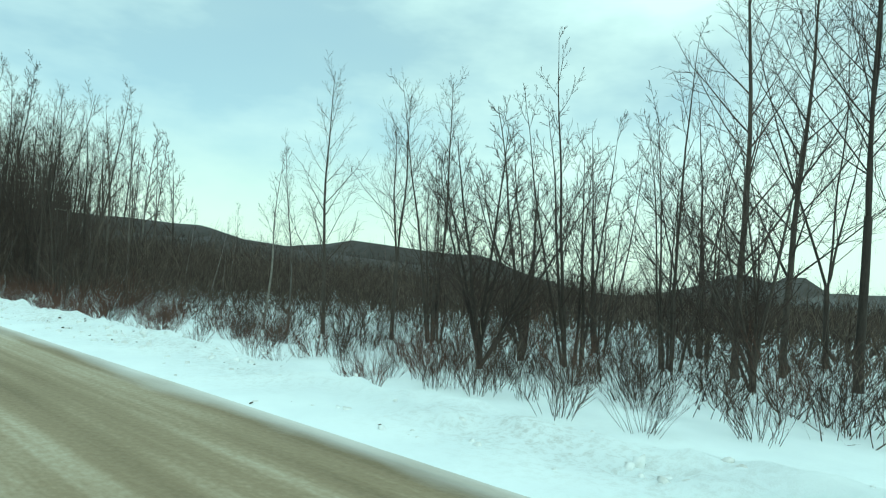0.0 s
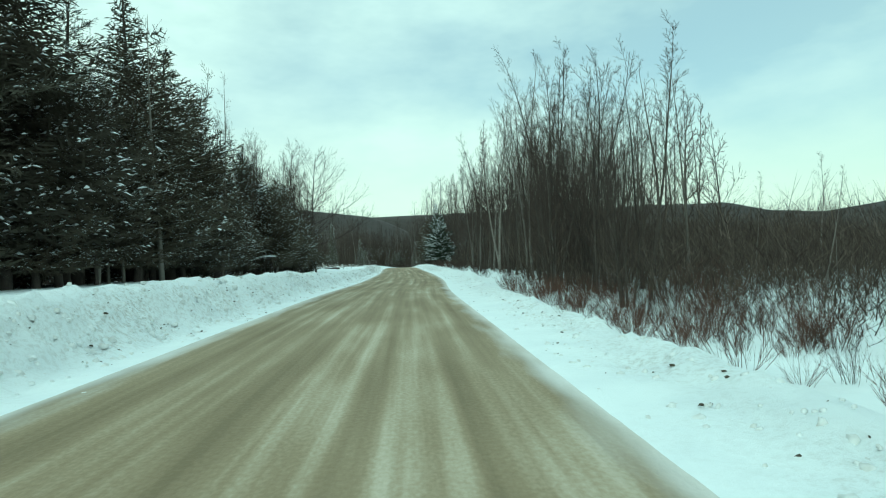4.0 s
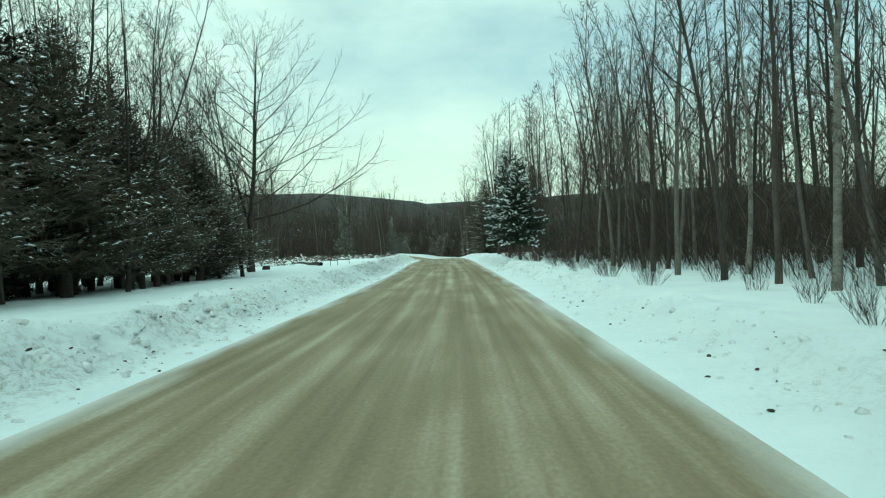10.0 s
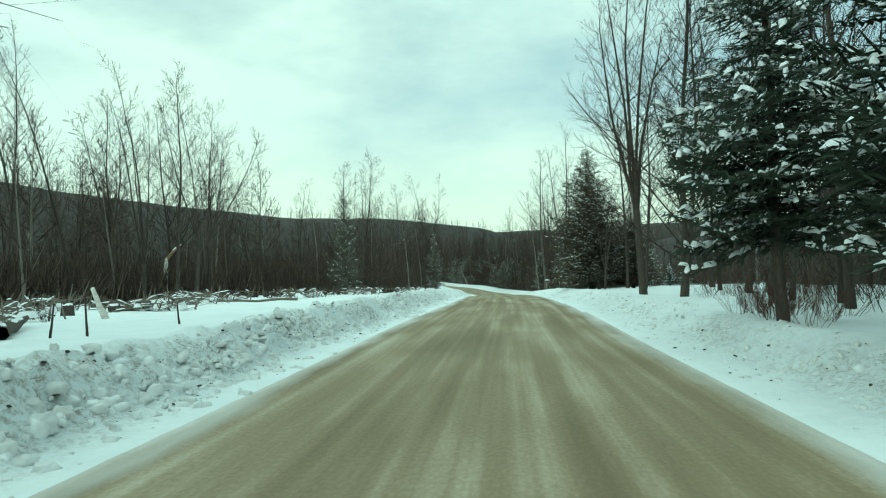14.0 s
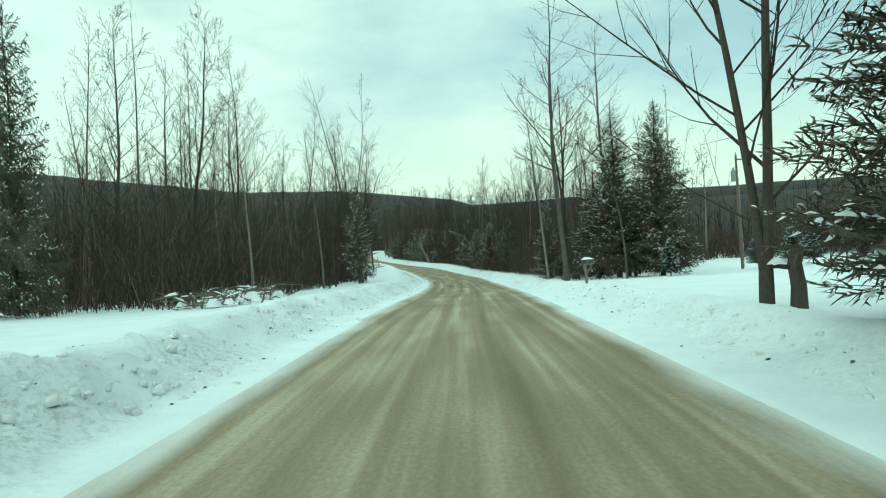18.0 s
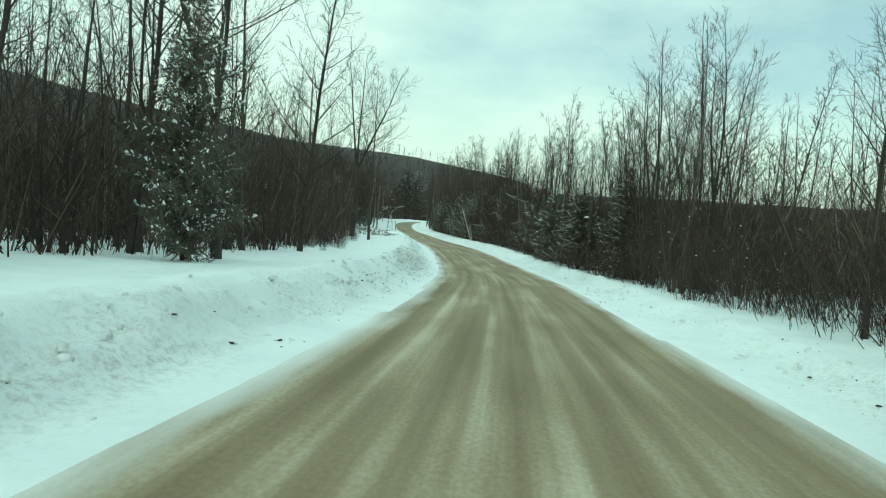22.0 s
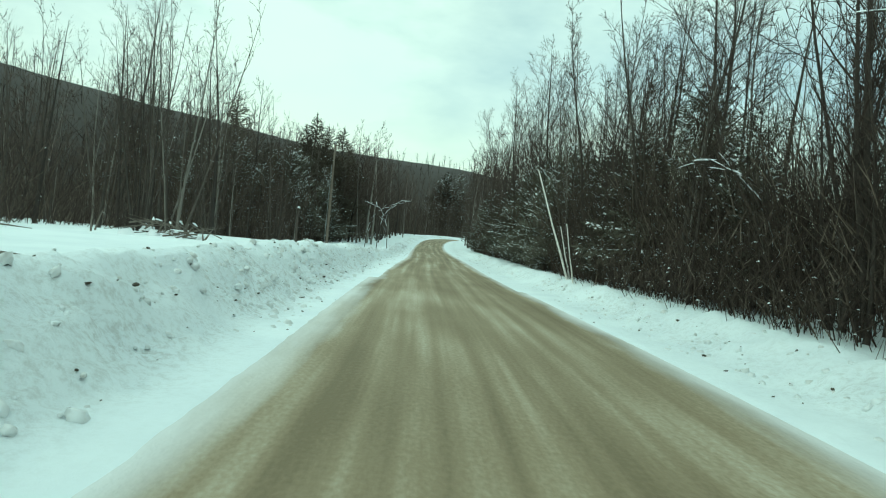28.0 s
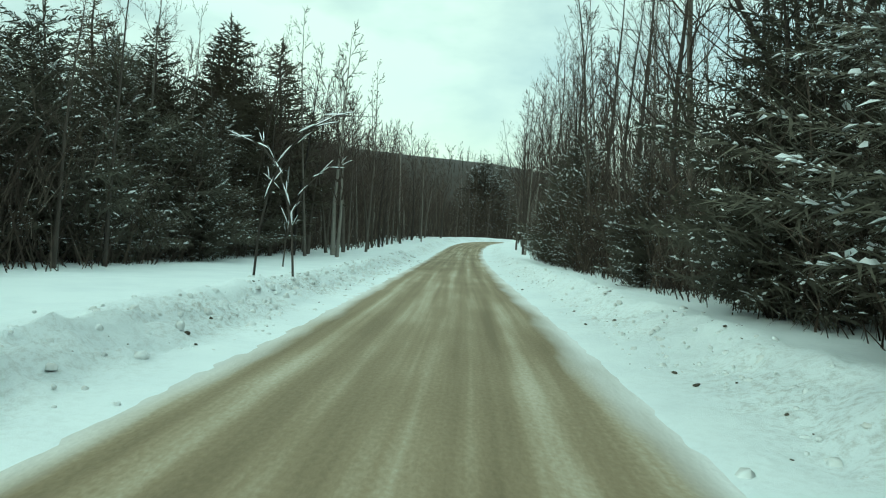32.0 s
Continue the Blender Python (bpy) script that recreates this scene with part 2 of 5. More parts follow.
def ground_material():
    """Wind-packed snow with roadside grit, and woods' litter on the hills."""
    m = bpy.data.materials.new("ground_snow"); m.use_nodes = True
    n, l = m.node_tree.nodes, m.node_tree.links
    b = n["Principled BSDF"]; b.inputs["Roughness"].default_value = 0.7; b.inputs["Specular IOR Level"].default_value = 0.2
    co = n.new("ShaderNodeTexCoord")
    a = n.new("ShaderNodeTexNoise"); a.inputs["Scale"].default_value = 0.9; a.inputs["Detail"].default_value = 6
    f = n.new("ShaderNodeTexNoise"); f.inputs["Scale"].default_value = 9.0; f.inputs["Detail"].default_value = 8; f.inputs["Roughness"].default_value = 0.78
    r = n.new("ShaderNodeValToRGB"); r.color_ramp.elements[0].position, r.color_ramp.elements[1].position = 0.3, 0.6
    r.color_ramp.elements[0].color, r.color_ramp.elements[1].color = (0.80, 0.85, 0.88, 1), (0.86, 0.91, 0.93, 1)
    at = n.new("ShaderNodeAttribute"); at.attribute_name = "grit"
    ah = n.new("ShaderNodeAttribute"); ah.attribute_name = "wooded"
    g = n.new("ShaderNodeValToRGB"); g.color_ramp.elements[0].position, g.color_ramp.elements[1].position = 0.47, 0.62
    mg = n.new("ShaderNodeMath"); mg.operation = 'MULTIPLY'
    mx = n.new("ShaderNodeMix"); mx.data_type = 'RGBA'; mx.inputs[7].default_value = (0.30, 0.265, 0.215, 1)
    wv = n.new("ShaderNodeTexNoise"); wv.inputs["Scale"].default_value = 0.06; wv.inputs["Detail"].default_value = 8; wv.inputs["Roughness"].default_value = 0.7
    wr = n.new("ShaderNodeValToRGB"); wr.color_ramp.elements[0].position, wr.color_ramp.elements[1].position = 0.35, 0.75
    wr.color_ramp.elements[0].color, wr.color_ramp.elements[1].color = (0.025, 0.020, 0.017, 1), (0.048, 0.039, 0.033, 1)
    mw = n.new("ShaderNodeMix"); mw.data_type = 'RGBA'
    for t in (a, f, wv):
        l.new(co.outputs["Object"], t.inputs[0])
    l.new(a.outputs[0], r.inputs[0]); l.new(f.outputs[0], g.inputs[0])
    pt = n.new("ShaderNodeTexNoise"); pt.inputs["Scale"].default_value = 0.34; pt.inputs["Detail"].default_value = 3
    pr = n.new("ShaderNodeMapRange"); pr.inputs["From Min"].default_value, pr.inputs["From Max"].default_value = 0.34, 0.62
    l.new(co.outputs["Object"], pt.inputs[0]); l.new(pt.outputs[0], pr.inputs[0])
    mp = n.new("ShaderNodeMath"); mp.operation = 'MULTIPLY'; l.new(pr.outputs[0], mp.inputs[0]); l.new(at.outputs["Fac"], mp.inputs[1])
    l.new(g.outputs[0], mg.inputs[0]); l.new(mp.outputs[0], mg.inputs[1])
    l.new(mg.outputs[0], mx.inputs["Factor"]); l.new(r.outputs[0], mx.inputs[6])
    l.new(wv.outputs[0], wr.inputs[0]); l.new(ah.outputs["Fac"], mw.inputs["Factor"]); l.new(mx.outputs[2], mw.inputs[6]); l.new(wr.outputs[0], mw.inputs[7])
    l.new(mw.outputs[2], b.inputs["Base Color"])
    bp = n.new("ShaderNodeBump"); bp.inputs["Strength"].default_value, bp.inputs["Distance"].default_value = 0.7, 0.10
    mh = n.new("ShaderNodeMath"); mh.operation = 'MULTIPLY_ADD'; mh.inputs[1].default_value, mh.inputs[2].default_value = 1.1, 0.10
    ml = n.new("ShaderNodeMath"); ml.operation = 'MULTIPLY'; l.new(at.outputs["Fac"], mh.inputs[0]); l.new(mh.outputs[0], ml.inputs[0]); l.new(f.outputs[0], ml.inputs[1])
    l.new(ml.outputs[0], bp.inputs["Height"]); l.new(bp.outputs[0], b.inputs["Normal"])
    return m


def road_material():
    """Sanded hard-packed snow: streaks run along the way, snow creeps in from both edges."""
    m = bpy.data.materials.new("sanded_road"); m.use_nodes = True
    n, l = m.node_tree.nodes, m.node_tree.links
    b = n["Principled BSDF"]; b.inputs["Roughness"].default_value = 0.75; b.inputs["Specular IOR Level"].default_value = 0.25
    uv = n.new("ShaderNodeUVMap"); uv.uv_map = "way"
    def noise_at(scale, sx, sy, detail=4):
        mp = n.new("ShaderNodeMapping"); mp.inputs["Scale"].default_value = (sx, sy, 1)
        t = n.new("ShaderNodeTexNoise"); t.inputs["Scale"].default_value = scale; t.inputs["Detail"].default_value = detail
        l.new(uv.outputs[0], mp.inputs[0]); l.new(mp.outputs[0], t.inputs[0])
        return t.outputs[0]
    def math_node(op, x, y):
        k = n.new("ShaderNodeMath"); k.operation = op
        for i, v in enumerate((x, y)):
            if v is None: continue
            if isinstance(v, (int, float)): k.inputs[i].default_value = v
            else: l.new(v, k.inputs[i])
        return k.outputs[0]
    streak = noise_at(1.0, 2.6, 0.05, 5)
    patch = noise_at(1.0, 0.8, 0.22, 6)
    fine = noise_at(22.0, 1, 0.6, 4)
    r = n.new("ShaderNodeValToRGB"); e = r.color_ramp.elements
    e[0].position, e[0].color = 0.28, (0.185, 0.145, 0.085, 1)
    e[1].position, e[1].color = 0.80, (0.52, 0.47, 0.37, 1)
    k = e.new(0.50); k.color = (0.275, 0.222, 0.140, 1)
    k = e.new(0.62); k.color = (0.365, 0.310, 0.215, 1)
    tone = math_node('ADD', math_node('MULTIPLY', streak, 0.55), math_node('ADD', math_node('MULTIPLY', patch, 0.30), math_node('MULTIPLY', fine, 0.15)))
    tone = math_node('ADD', math_node('MULTIPLY', math_node('SUBTRACT', tone, 0.5), 1.9), 0.5)
    l.new(tone, r.inputs[0])
    ed = n.new("ShaderNodeAttribute"); ed.attribute_name = "edge"
    er = n.new("ShaderNodeValToRGB"); er.color_ramp.elements[0].position, er.color_ramp.elements[1].position = 0.30, 0.92
    wob = math_node('ADD', ed.outputs["Fac"], math_node('MULTIPLY', math_node('SUBTRACT', noise_at(1.0, 1.6, 0.3, 6), 0.5), 0.8))
    l.new(wob, er.inputs[0])
    mx = n.new("ShaderNodeMix"); mx.data_type = 'RGBA'; mx.inputs[7].default_value = (0.80, 0.81, 0.81, 1)
    l.new(er.outputs[0], mx.inputs["Factor"]); l.new(r.outputs[0], mx.inputs[6]); l.new(mx.outputs[2], b.inputs["Base Color"])
    bp = n.new("ShaderNodeBump"); bp.inputs["Strength"].default_value, bp.inputs["Distance"].default_value = 0.5, 0.02
    l.new(math_node('ADD', fine, streak), bp.inputs["Height"]); l.new(bp.outputs[0], b.inputs["Normal"])
    return m


# ---- the way: centre line, half width and height along y ----
WAY_Y = (-400, -60, 15, 32, 52, 72, 92, 105, 118, 132, 144, 156, 171, 185, 200, 214, 229, 244, 259, 280, 310, 330, 345, 360, 380, 420, 3500)
WAY_X = (-1.5, -1.5, -1.3, -0.6, -0.55, -0.75, -1.3, -1.5, -2.0, -2.85, -3.4, -3.95, -5.15, -6.7, -9.7, -13.25, -17.8, -22.2, -26.3, -32.6, -41.2, -46.3, -48.5, -47.5, -42, -26, -26)
WAY_W = (2.8, 2.8, 2.9, 2.9, 2.9, 2.9, 2.95, 2.6, 2.5, 2.6, 2.75, 2.6, 2.4, 2.6, 2.5, 2.3, 2.35, 2.15, 1.95, 1.95, 2.0, 2.1, 2.2, 2.2, 2.2, 2.2, 2.2)
LIFT_Y = (-60, 0, 70, 84, 100, 112, 125, 135, 144, 154, 164, 178, 192, 204, 215, 225, 235, 250, 280, 300, 320, 330, 340, 355, 370, 420)
LIFT_Z = (-0.1, -0.02, 0.0, 0.06, 0.24, 0.28, 0.14, 0.0, -0.25, -0.53, -0.71, -0.88, -0.97, -0.80, -0.40, -0.22, -0.10, 0.13, 0.7, 1.15, 1.95, 2.5, 3.2, 3.95, 4.2, 4.0)


def smooth_interp(y, ys, vs, reach=6.0):
    y = np.asarray(y, float)
    return sum(np.interp(y + o * reach, ys, vs) * w for o, w in ((-1, .15), (-.5, .2), (0, .3), (.5, .2), (1, .15)))


def way_x(y): return smooth_interp(y, WAY_Y, WAY_X)
def way_w(y): return smooth_interp(y, WAY_Y, WAY_W)
def way_z(y): return smooth_interp(y, LIFT_Y, LIFT_Z)
def way_cos(y): return 1 / np.sqrt(1 + ((way_x(np.asarray(y) + 2) - way_x(np.asarray(y) - 2)) / 4) ** 2)


SIDE_Y = (-60, -15, 0, 20, 35, 60, 90, 110, 140, 165, 200, 225, 242, 252, 275, 300, 345)
SIDE_L = (0.9, 0.95, 1.0, 0.9, 0.55, 0.4, 0.5, 0.5, 0.5, 0.5, 0.6, 0.85, 0.72, 0.28, 0.12, 0.3, 0.5)
SIDE_R = (-0.35, -0.35, -0.3, -0.05, 0.25, 0.25, 0.35, 0.4, 0.35, 0.2, 0.3, 0.4, 0.38, 0.36, 0.37, 0.4, 0.4)
# ridge lines of the hills: x, y, height, reach
RIDGES = (((-420, -250, 40, 130), (-310, 100, 54, 110), (-265, 260, 56, 100), (-235, 400, 53, 100), (-185, 540, 52, 110), (-135, 650, 60, 110), (-60, 740, 56, 90), (-25, 800, 38, 60)),
          ((120, 900, 36, 80), (190, 800, 44, 110), (330, 620, 36, 130), (560, 640, 32, 140), (900, 700, 26, 140)),
          ((800, 1500, 96, 220), (1000, 1120, 98, 130), (1130, 1130, 142, 120), (1250, 900, 52, 110), (1400, 760, 10, 90), (1500, 600, 30, 90), (1600, 500, 74, 110), (1750, 330, 70, 150), (1900, 100, 110, 250), (1500, -700, 80, 300)),
          ((-1500, 2300, 190, 400), (-300, 2700, 185, 400), (300, 2800, 205, 300), (1200, 2500, 190, 500)),
          ((-900, -900, 70, 300), (0, -1100, 60, 300), (900, -900, 60, 300)))


def hill(x, y):
    """Height of the hills, from the nearest point of each ridge line."""
    x, y = np.asarray(x, float), np.asarray(y, float)
    best = np.zeros_like(x)
    for line in RIDGES:
        for (ax, ay, ah, ar), (bx, by, bh, br) in zip(line, line[1:]):
            t = np.clip(((x - ax) * (bx - ax) + (y - ay) * (by - ay)) / ((bx - ax) ** 2 + (by - ay) ** 2), 0, 1)
            d = np.hypot(x - ax - t * (bx - ax), y - ay - t * (by - ay))
            best = np.maximum(best, (ah + t * (bh - ah)) * np.exp(-(d / (ar + t * (br - ar))) ** 2))
    return best


def smoothstep(v): v = np.clip(v, 0, 1); return v * v * (3 - 2 * v)


def lumps(x, y):
    """Cheap repeatable roughness from mixed waves, about -1 to 1."""
    return (np.sin(x * 3.1 + 1.7 * np.sin(y * 1.9)) * np.sin(y * 2.7 + 1.3 * np.sin(x * 2.3)) + 0.6 * np.sin(x * 7.3 + 2 * np.sin(y * 4.1)) * np.sin(y * 6.1 + 1.9 * np.sin(x * 5.2))) / 1.6


def side(x, y):
    return (x - way_x(y)) * way_cos(y)


def ground_z(x, y):
    """Height of the snow."""
    x, y = np.asarray(x, float), np.asarray(y, float)
    u = side(x, y); w = way_w(y); a = np.abs(u); z = way_z(y)
    lift = np.where(u < 0, np.interp(y, SIDE_Y, SIDE_L), np.interp(y, SIDE_Y, SIDE_R))
    begin = np.where(u < 0, 0.9, 1.2)
    rise = smoothstep((a - w - begin) / np.where(lift < 0.1, 3.0, np.where(u < 0, 1.75, 1.8)))
    crest = 0.19 * np.exp(-((a - w - begin - np.where(u < 0, 1.6, 1.0)) / np.where(u < 0, 0.8, 0.55)) ** 2) * (1 + 0.5 * lumps(x * 0.35, y * 0.4))
    rough = (0.6 * lumps(x, y) + 0.6 * lumps(x * 1.7 + 3, y * 1.6) + 0.5 * lumps(x * 2.7 + 1, y * 2.5)) * ((0.15 + 0.12 * heavy_grit(y)) * np.where(u < 0, 1.0, 0.45) * np.exp(-((a - w - 1.9) / 0.8) ** 2) + 0.02 * smoothstep((a - w - 0.6) / 1.0)) + 0.06 * lumps(x * 0.21, y * 0.23) * smoothstep((a - w - 3) / 4)
    far = smoothstep((a - 25) / 80)
    fade = 1 - smoothstep((np.abs(y - 140) - 320) / 200)
    return (z * fade * (1 - far)) + (lift * rise + crest + rough) * fade * (1 - 0.6 * far) + hill(x, y) * np.maximum(smoothstep((a - 28) / 90), smoothstep((y - 430) / 130)) - 0.035 * (a < w + 0.3)


def heavy_grit(y):
    """How much grit and how many clods the plough left along the way."""
    return np.interp(y, (-30, 60, 76, 106, 126, 178, 184, 195, 203, 215, 235, 260), (0.55, 0.6, 1.25, 1.25, 0.35, 0.35, 1.1, 1.1, 0.3, 0.4, 0.6, 0.65))


def build_ground():
    us = np.concatenate([np.arange(0, 2.6, 0.65), np.arange(2.6, 7.0, 0.16), np.arange(7.0, 8.2, 0.4), np.arange(8.4, 20, 1.1), np.arange(20, 60, 4), [64, 75, 90, 110, 135, 160, 190, 220, 250, 280, 310, 350, 400, 470, 560, 680, 820, 1000, 1250, 1600, 2000, 2600, 3300]])
    us = np.concatenate([-us[:0:-1], us])
    ys = np.concatenate([[-3000, -2200, -1600, -1200, -900, -650, -450, -300, -200, -140, -100, -80, -66], np.arange(-56, -32, 2.0), np.arange(-32, 290, 0.27), np.arange(290, 300, 1.0), np.arange(300, 440, 2.5), np.arange(440, 1000, 20), np.arange(1000, 3600, 90)])
    U, Y = np.meshgrid(us, ys)
    X = way_x(Y) + U / way_cos(Y)
    Z = ground_z(X, Y)
    nu, ny = len(us), len(ys)
    i = (np.arange(ny - 1)[:, None] * nu + np.arange(nu - 1)[None]).ravel()
    me = bpy.data.meshes.new("ground")
    me.from_pydata(np.stack([X.ravel(), Y.ravel(), Z.ravel()], 1).tolist(), [], np.stack([i, i + 1, i + nu + 1, i + nu], 1).tolist())
    me.shade_smooth()
    a = np.abs(U); w = way_w(Y)
    grit = heavy_grit(Y) * np.clip(1.5 * np.exp(-((a - w - 1.7) / 0.62) ** 2) * np.where(U < 0, 1.0, 0.35), 0, 1) + 0.12 * np.exp(-((a - w - 2.5) / 2.5) ** 2)
    me.attributes.new("grit", 'FLOAT', 'POINT').data.foreach_set("value", grit.ravel().astype(np.float32))
    wooded = np.maximum(np.maximum(smoothstep((hill(X, Y) * smoothstep((a - 28) / 90) - 2) / 6), smoothstep((Y - 425) / 20)), 0.92 * smoothstep((a - np.where(U > 0, np.interp(Y, (5, 60), (45, 32)), 46) + 5 * lumps(X * 0.05, Y * 0.06)) / 14))
    me.attributes.new("wooded", 'FLOAT', 'POINT').data.foreach_set("value", wooded.ravel().astype(np.float32))
    me.materials.append(ground_material())
    return tagged(new("ground", me), "snow-covered ground with wooded hills far off", "ground", kind="structure")


def build_road():
    ys = np.arange(-120, 400, 0.8)
    ks = np.linspace(-1.42, 1.42, 25)
    K, Y = np.meshgrid(ks, ys)
    U = K * way_w(Y)
    X = way_x(Y) + U / way_cos(Y)
    Z = way_z(Y) + 0.012 - 0.02 * K ** 2 + 0.006 * np.sin(U * 3.7 + 0.3 * np.sin(Y * 0.2)) - 0.05 * smoothstep((np.abs(K) - 1.3) / 0.12)
    nu = len(ks)
    i = (np.arange(len(ys) - 1)[:, None] * nu + np.arange(nu - 1)[None]).ravel()
    f = np.stack([i, i + 1, i + nu + 1, i + nu], 1)
    me = bpy.data.meshes.new("road")
    me.from_pydata(np.stack([X.ravel(), Y.ravel(), Z.ravel()], 1).tolist(), [], f.tolist())
    me.shade_smooth()
    uv = me.uv_layers.new(name="way")
    UV = np.stack([U.ravel(), Y.ravel()], 1)[f.ravel()]
    uv.data.foreach_set("uv", UV.ravel().astype(np.float32))
    edge = smoothstep((np.abs(K) - 0.72) / 0.6)
    me.attributes.new("edge", 'FLOAT', 'POINT').data.foreach_set("value", edge.ravel().astype(np.float32))
    me.materials.append(road_material())
    return tagged(new("road", me), "tan sanded dirt road over hard-packed snow", "road", kind="structure")


ground = build_ground()
road = build_road()


# ---- mesh helpers ----
class Shape:
    """Gathers vertices and faces for one mesh."""
    def __init__(self):
        self.v, self.f = [], []

    def tube(self, pts, radii, sides=5, cap=True):
        """A tapering limb along pts."""
        base = len(self.v)
        n = len(pts)
        for k in range(n):
            a = pts[max(k - 1, 0)]; b = pts[min(k + 1, n - 1)]
            d = (b - a).normalized()
            s = d.orthogonal().normalized() if abs(d.z) < 0.9 else Vector((1, 0, 0)).cross(d).normalized()
            t = d.cross(s)
            for j in range(sides):
                w = 2 * math.pi * j / sides
                self.v.append(tuple(pts[k] + (s * math.cos(w) + t * math.sin(w)) * radii[k]))
        for k in range(n - 1):
            for j in range(sides):
                p = base + k * sides
                self.f.append((p + j, p + (j + 1) % sides, p + sides + (j + 1) % sides, p + sides + j))
        if cap:
            self.f.append(tuple(base + (n - 1) * sides + j for j in range(sides)))

    def spike(self, a, b, r):
        """A thin twig: an open three-sided cone."""
        d = (b - a).normalized(); s = d.orthogonal().normalized(); t = d.cross(s); base = len(self.v)
        for w in (0, 2.094, 4.189):
            self.v.append(tuple(a + (s * math.cos(w) + t * math.sin(w)) * r))
        self.v.append(tuple(b))
        self.f += [(base, base + 1, base + 3), (base + 1, base + 2, base + 3), (base + 2, base, base + 3)]

    def twig(self, a, b, r):
        """The finest twigs and needled shoots: one slim blade."""
        d = b - a; s = Vector((d.y - d.z, d.z - d.x, d.x - d.y)).cross(d)
        s = s.normalized() * r if s.length > 1e-6 else Vector((r, 0, 0))
        k = len(self.v)
        self.v += [tuple(a - s), tuple(a + s), tuple(b)]
        self.f.append((k, k + 1, k + 2))

    def fleck(self, c, size, r, along=None):
        """A small caught lump of snow: a low uneven cap, longer one way; larger ones are rounded on top."""
        k = len(self.v); a = r.uniform(0, 6.283); h = size * r.uniform(0.4, 0.75); ca, sa = math.cos(a), math.sin(a); lo = r.uniform(0.9, 1.5); drop = 0.0
        if along is not None:
            a = math.atan2(along.y, along.x) + r.uniform(-0.35, 0.35); ca, sa = math.cos(a), math.sin(a); lo = r.uniform(0.8, 1.35); drop = max(-0.7, min(0.5, along.z / max(math.hypot(along.x, along.y), 0.05)))
        def ring(n, q, z, turn):
            for j in range(n):
                w = turn + j * 6.283 / n; p = size * q * r.uniform(0.55, 1.3); e, g = math.cos(w) * p * lo, math.sin(w) * p * 0.62
                self.v.append((c.x + ca * e - sa * g, c.y + sa * e + ca * g, c.z + z + drop * e + r.uniform(-0.12, 0.12) * size))
        ring(5, 1.0, -h * 0.4, 0.0)
        if size < 0.11:
            self.v.append((c.x, c.y, c.z + h * 0.6))
            self.f += [(k + j, k + (j + 1) % 5, k + 5) for j in range(5)]
        else:
            ring(5, 0.62, h * 0.55, 0.0)
            self.f += [(k + j, k + (j + 1) % 5, k + 5 + (j + 1) % 5, k + 5 + j) for j in range(5)] + [tuple(k + 5 + j for j in range(5))]

    def face(self, *pts):
        base = len(self.v)
        self.v += [tuple(p) for p in pts]
        self.f.append(tuple(range(base, base + len(pts))))

    def box(self, lo, hi, m=None):
        base = len(self.v)
        for z in (lo[2], hi[2]):
            for x, y in ((lo[0], lo[1]), (hi[0], lo[1]), (hi[0], hi[1]), (lo[0], hi[1])):
                p = Vector((x, y, z)); self.v.append(tuple(m @ p if m else p))
        for q in ((0, 3, 2, 1), (4, 5, 6, 7), (0, 1, 5, 4), (1, 2, 6, 5), (2, 3, 7, 6), (3, 0, 4, 7)):
            self.f.append(tuple(base + k for k in q))

    def pad(self, c, along, half_l, half_w, h, seed=0):
        """A lump of lying snow: low rounded cushion."""
        r = random.Random(seed)
        d = along.normalized(); s = Vector((0, 0, 1)).cross(d)
        s = s.normalized() if s.length > 0.01 else Vector((1, 0, 0)); up = d.cross(s)
        base = len(self.v)
        for k in range(7):
            w = 2 * math.pi * k / 7; q = r.uniform(0.75, 1.2)
            self.v.append(tuple(c + d * math.cos(w) * half_l * q + s * math.sin(w) * half_w * q - up * h * 0.25))
        for k in range(5):
            w = 2 * math.pi * k / 5 + 0.3; q = r.uniform(0.45, 0.65)
            self.v.append(tuple(c + d * math.cos(w) * half_l * q + s * math.sin(w) * half_w * q + up * h * r.uniform(0.7, 1.1)))
        for k in range(7):
            self.f.append((base + k, base + (k + 1) % 7, base + 7 + int((k + 1) * 5 / 7) % 5, base + 7 + int(k * 5 / 7) % 5) if int(k * 5 / 7) % 5 != int((k + 1) * 5 / 7) % 5 else (base + k, base + (k + 1) % 7, base + 7 + int(k * 5 / 7) % 5))
        self.f.append(tuple(base + 7 + k for k in range(5)))

    def mesh(self, name, mat, smooth=False):
        me = bpy.data.meshes.new(name)
        me.from_pydata(self.v, [], self.f)
        me.materials.append(mat)
        if smooth: me.shade_smooth()
        return me


def part(name, shape, mat, parent, label="", smooth=False):
    ob = new(name, shape.mesh(name, mat, smooth) if isinstance(shape, Shape) else shape)
    ob.parent = parent
    return tagged(ob, label)


def thing(name, label, category, m=None, group="", kind=""):
    ob = new(name)
    ob.empty_display_size = 0.2
    if m: ob.matrix_basis = m
    return tagged(ob, label, category, group, kind)


def rot_about(d, axis, a):
    return Matrix.Rotation(a, 3, axis) @ d


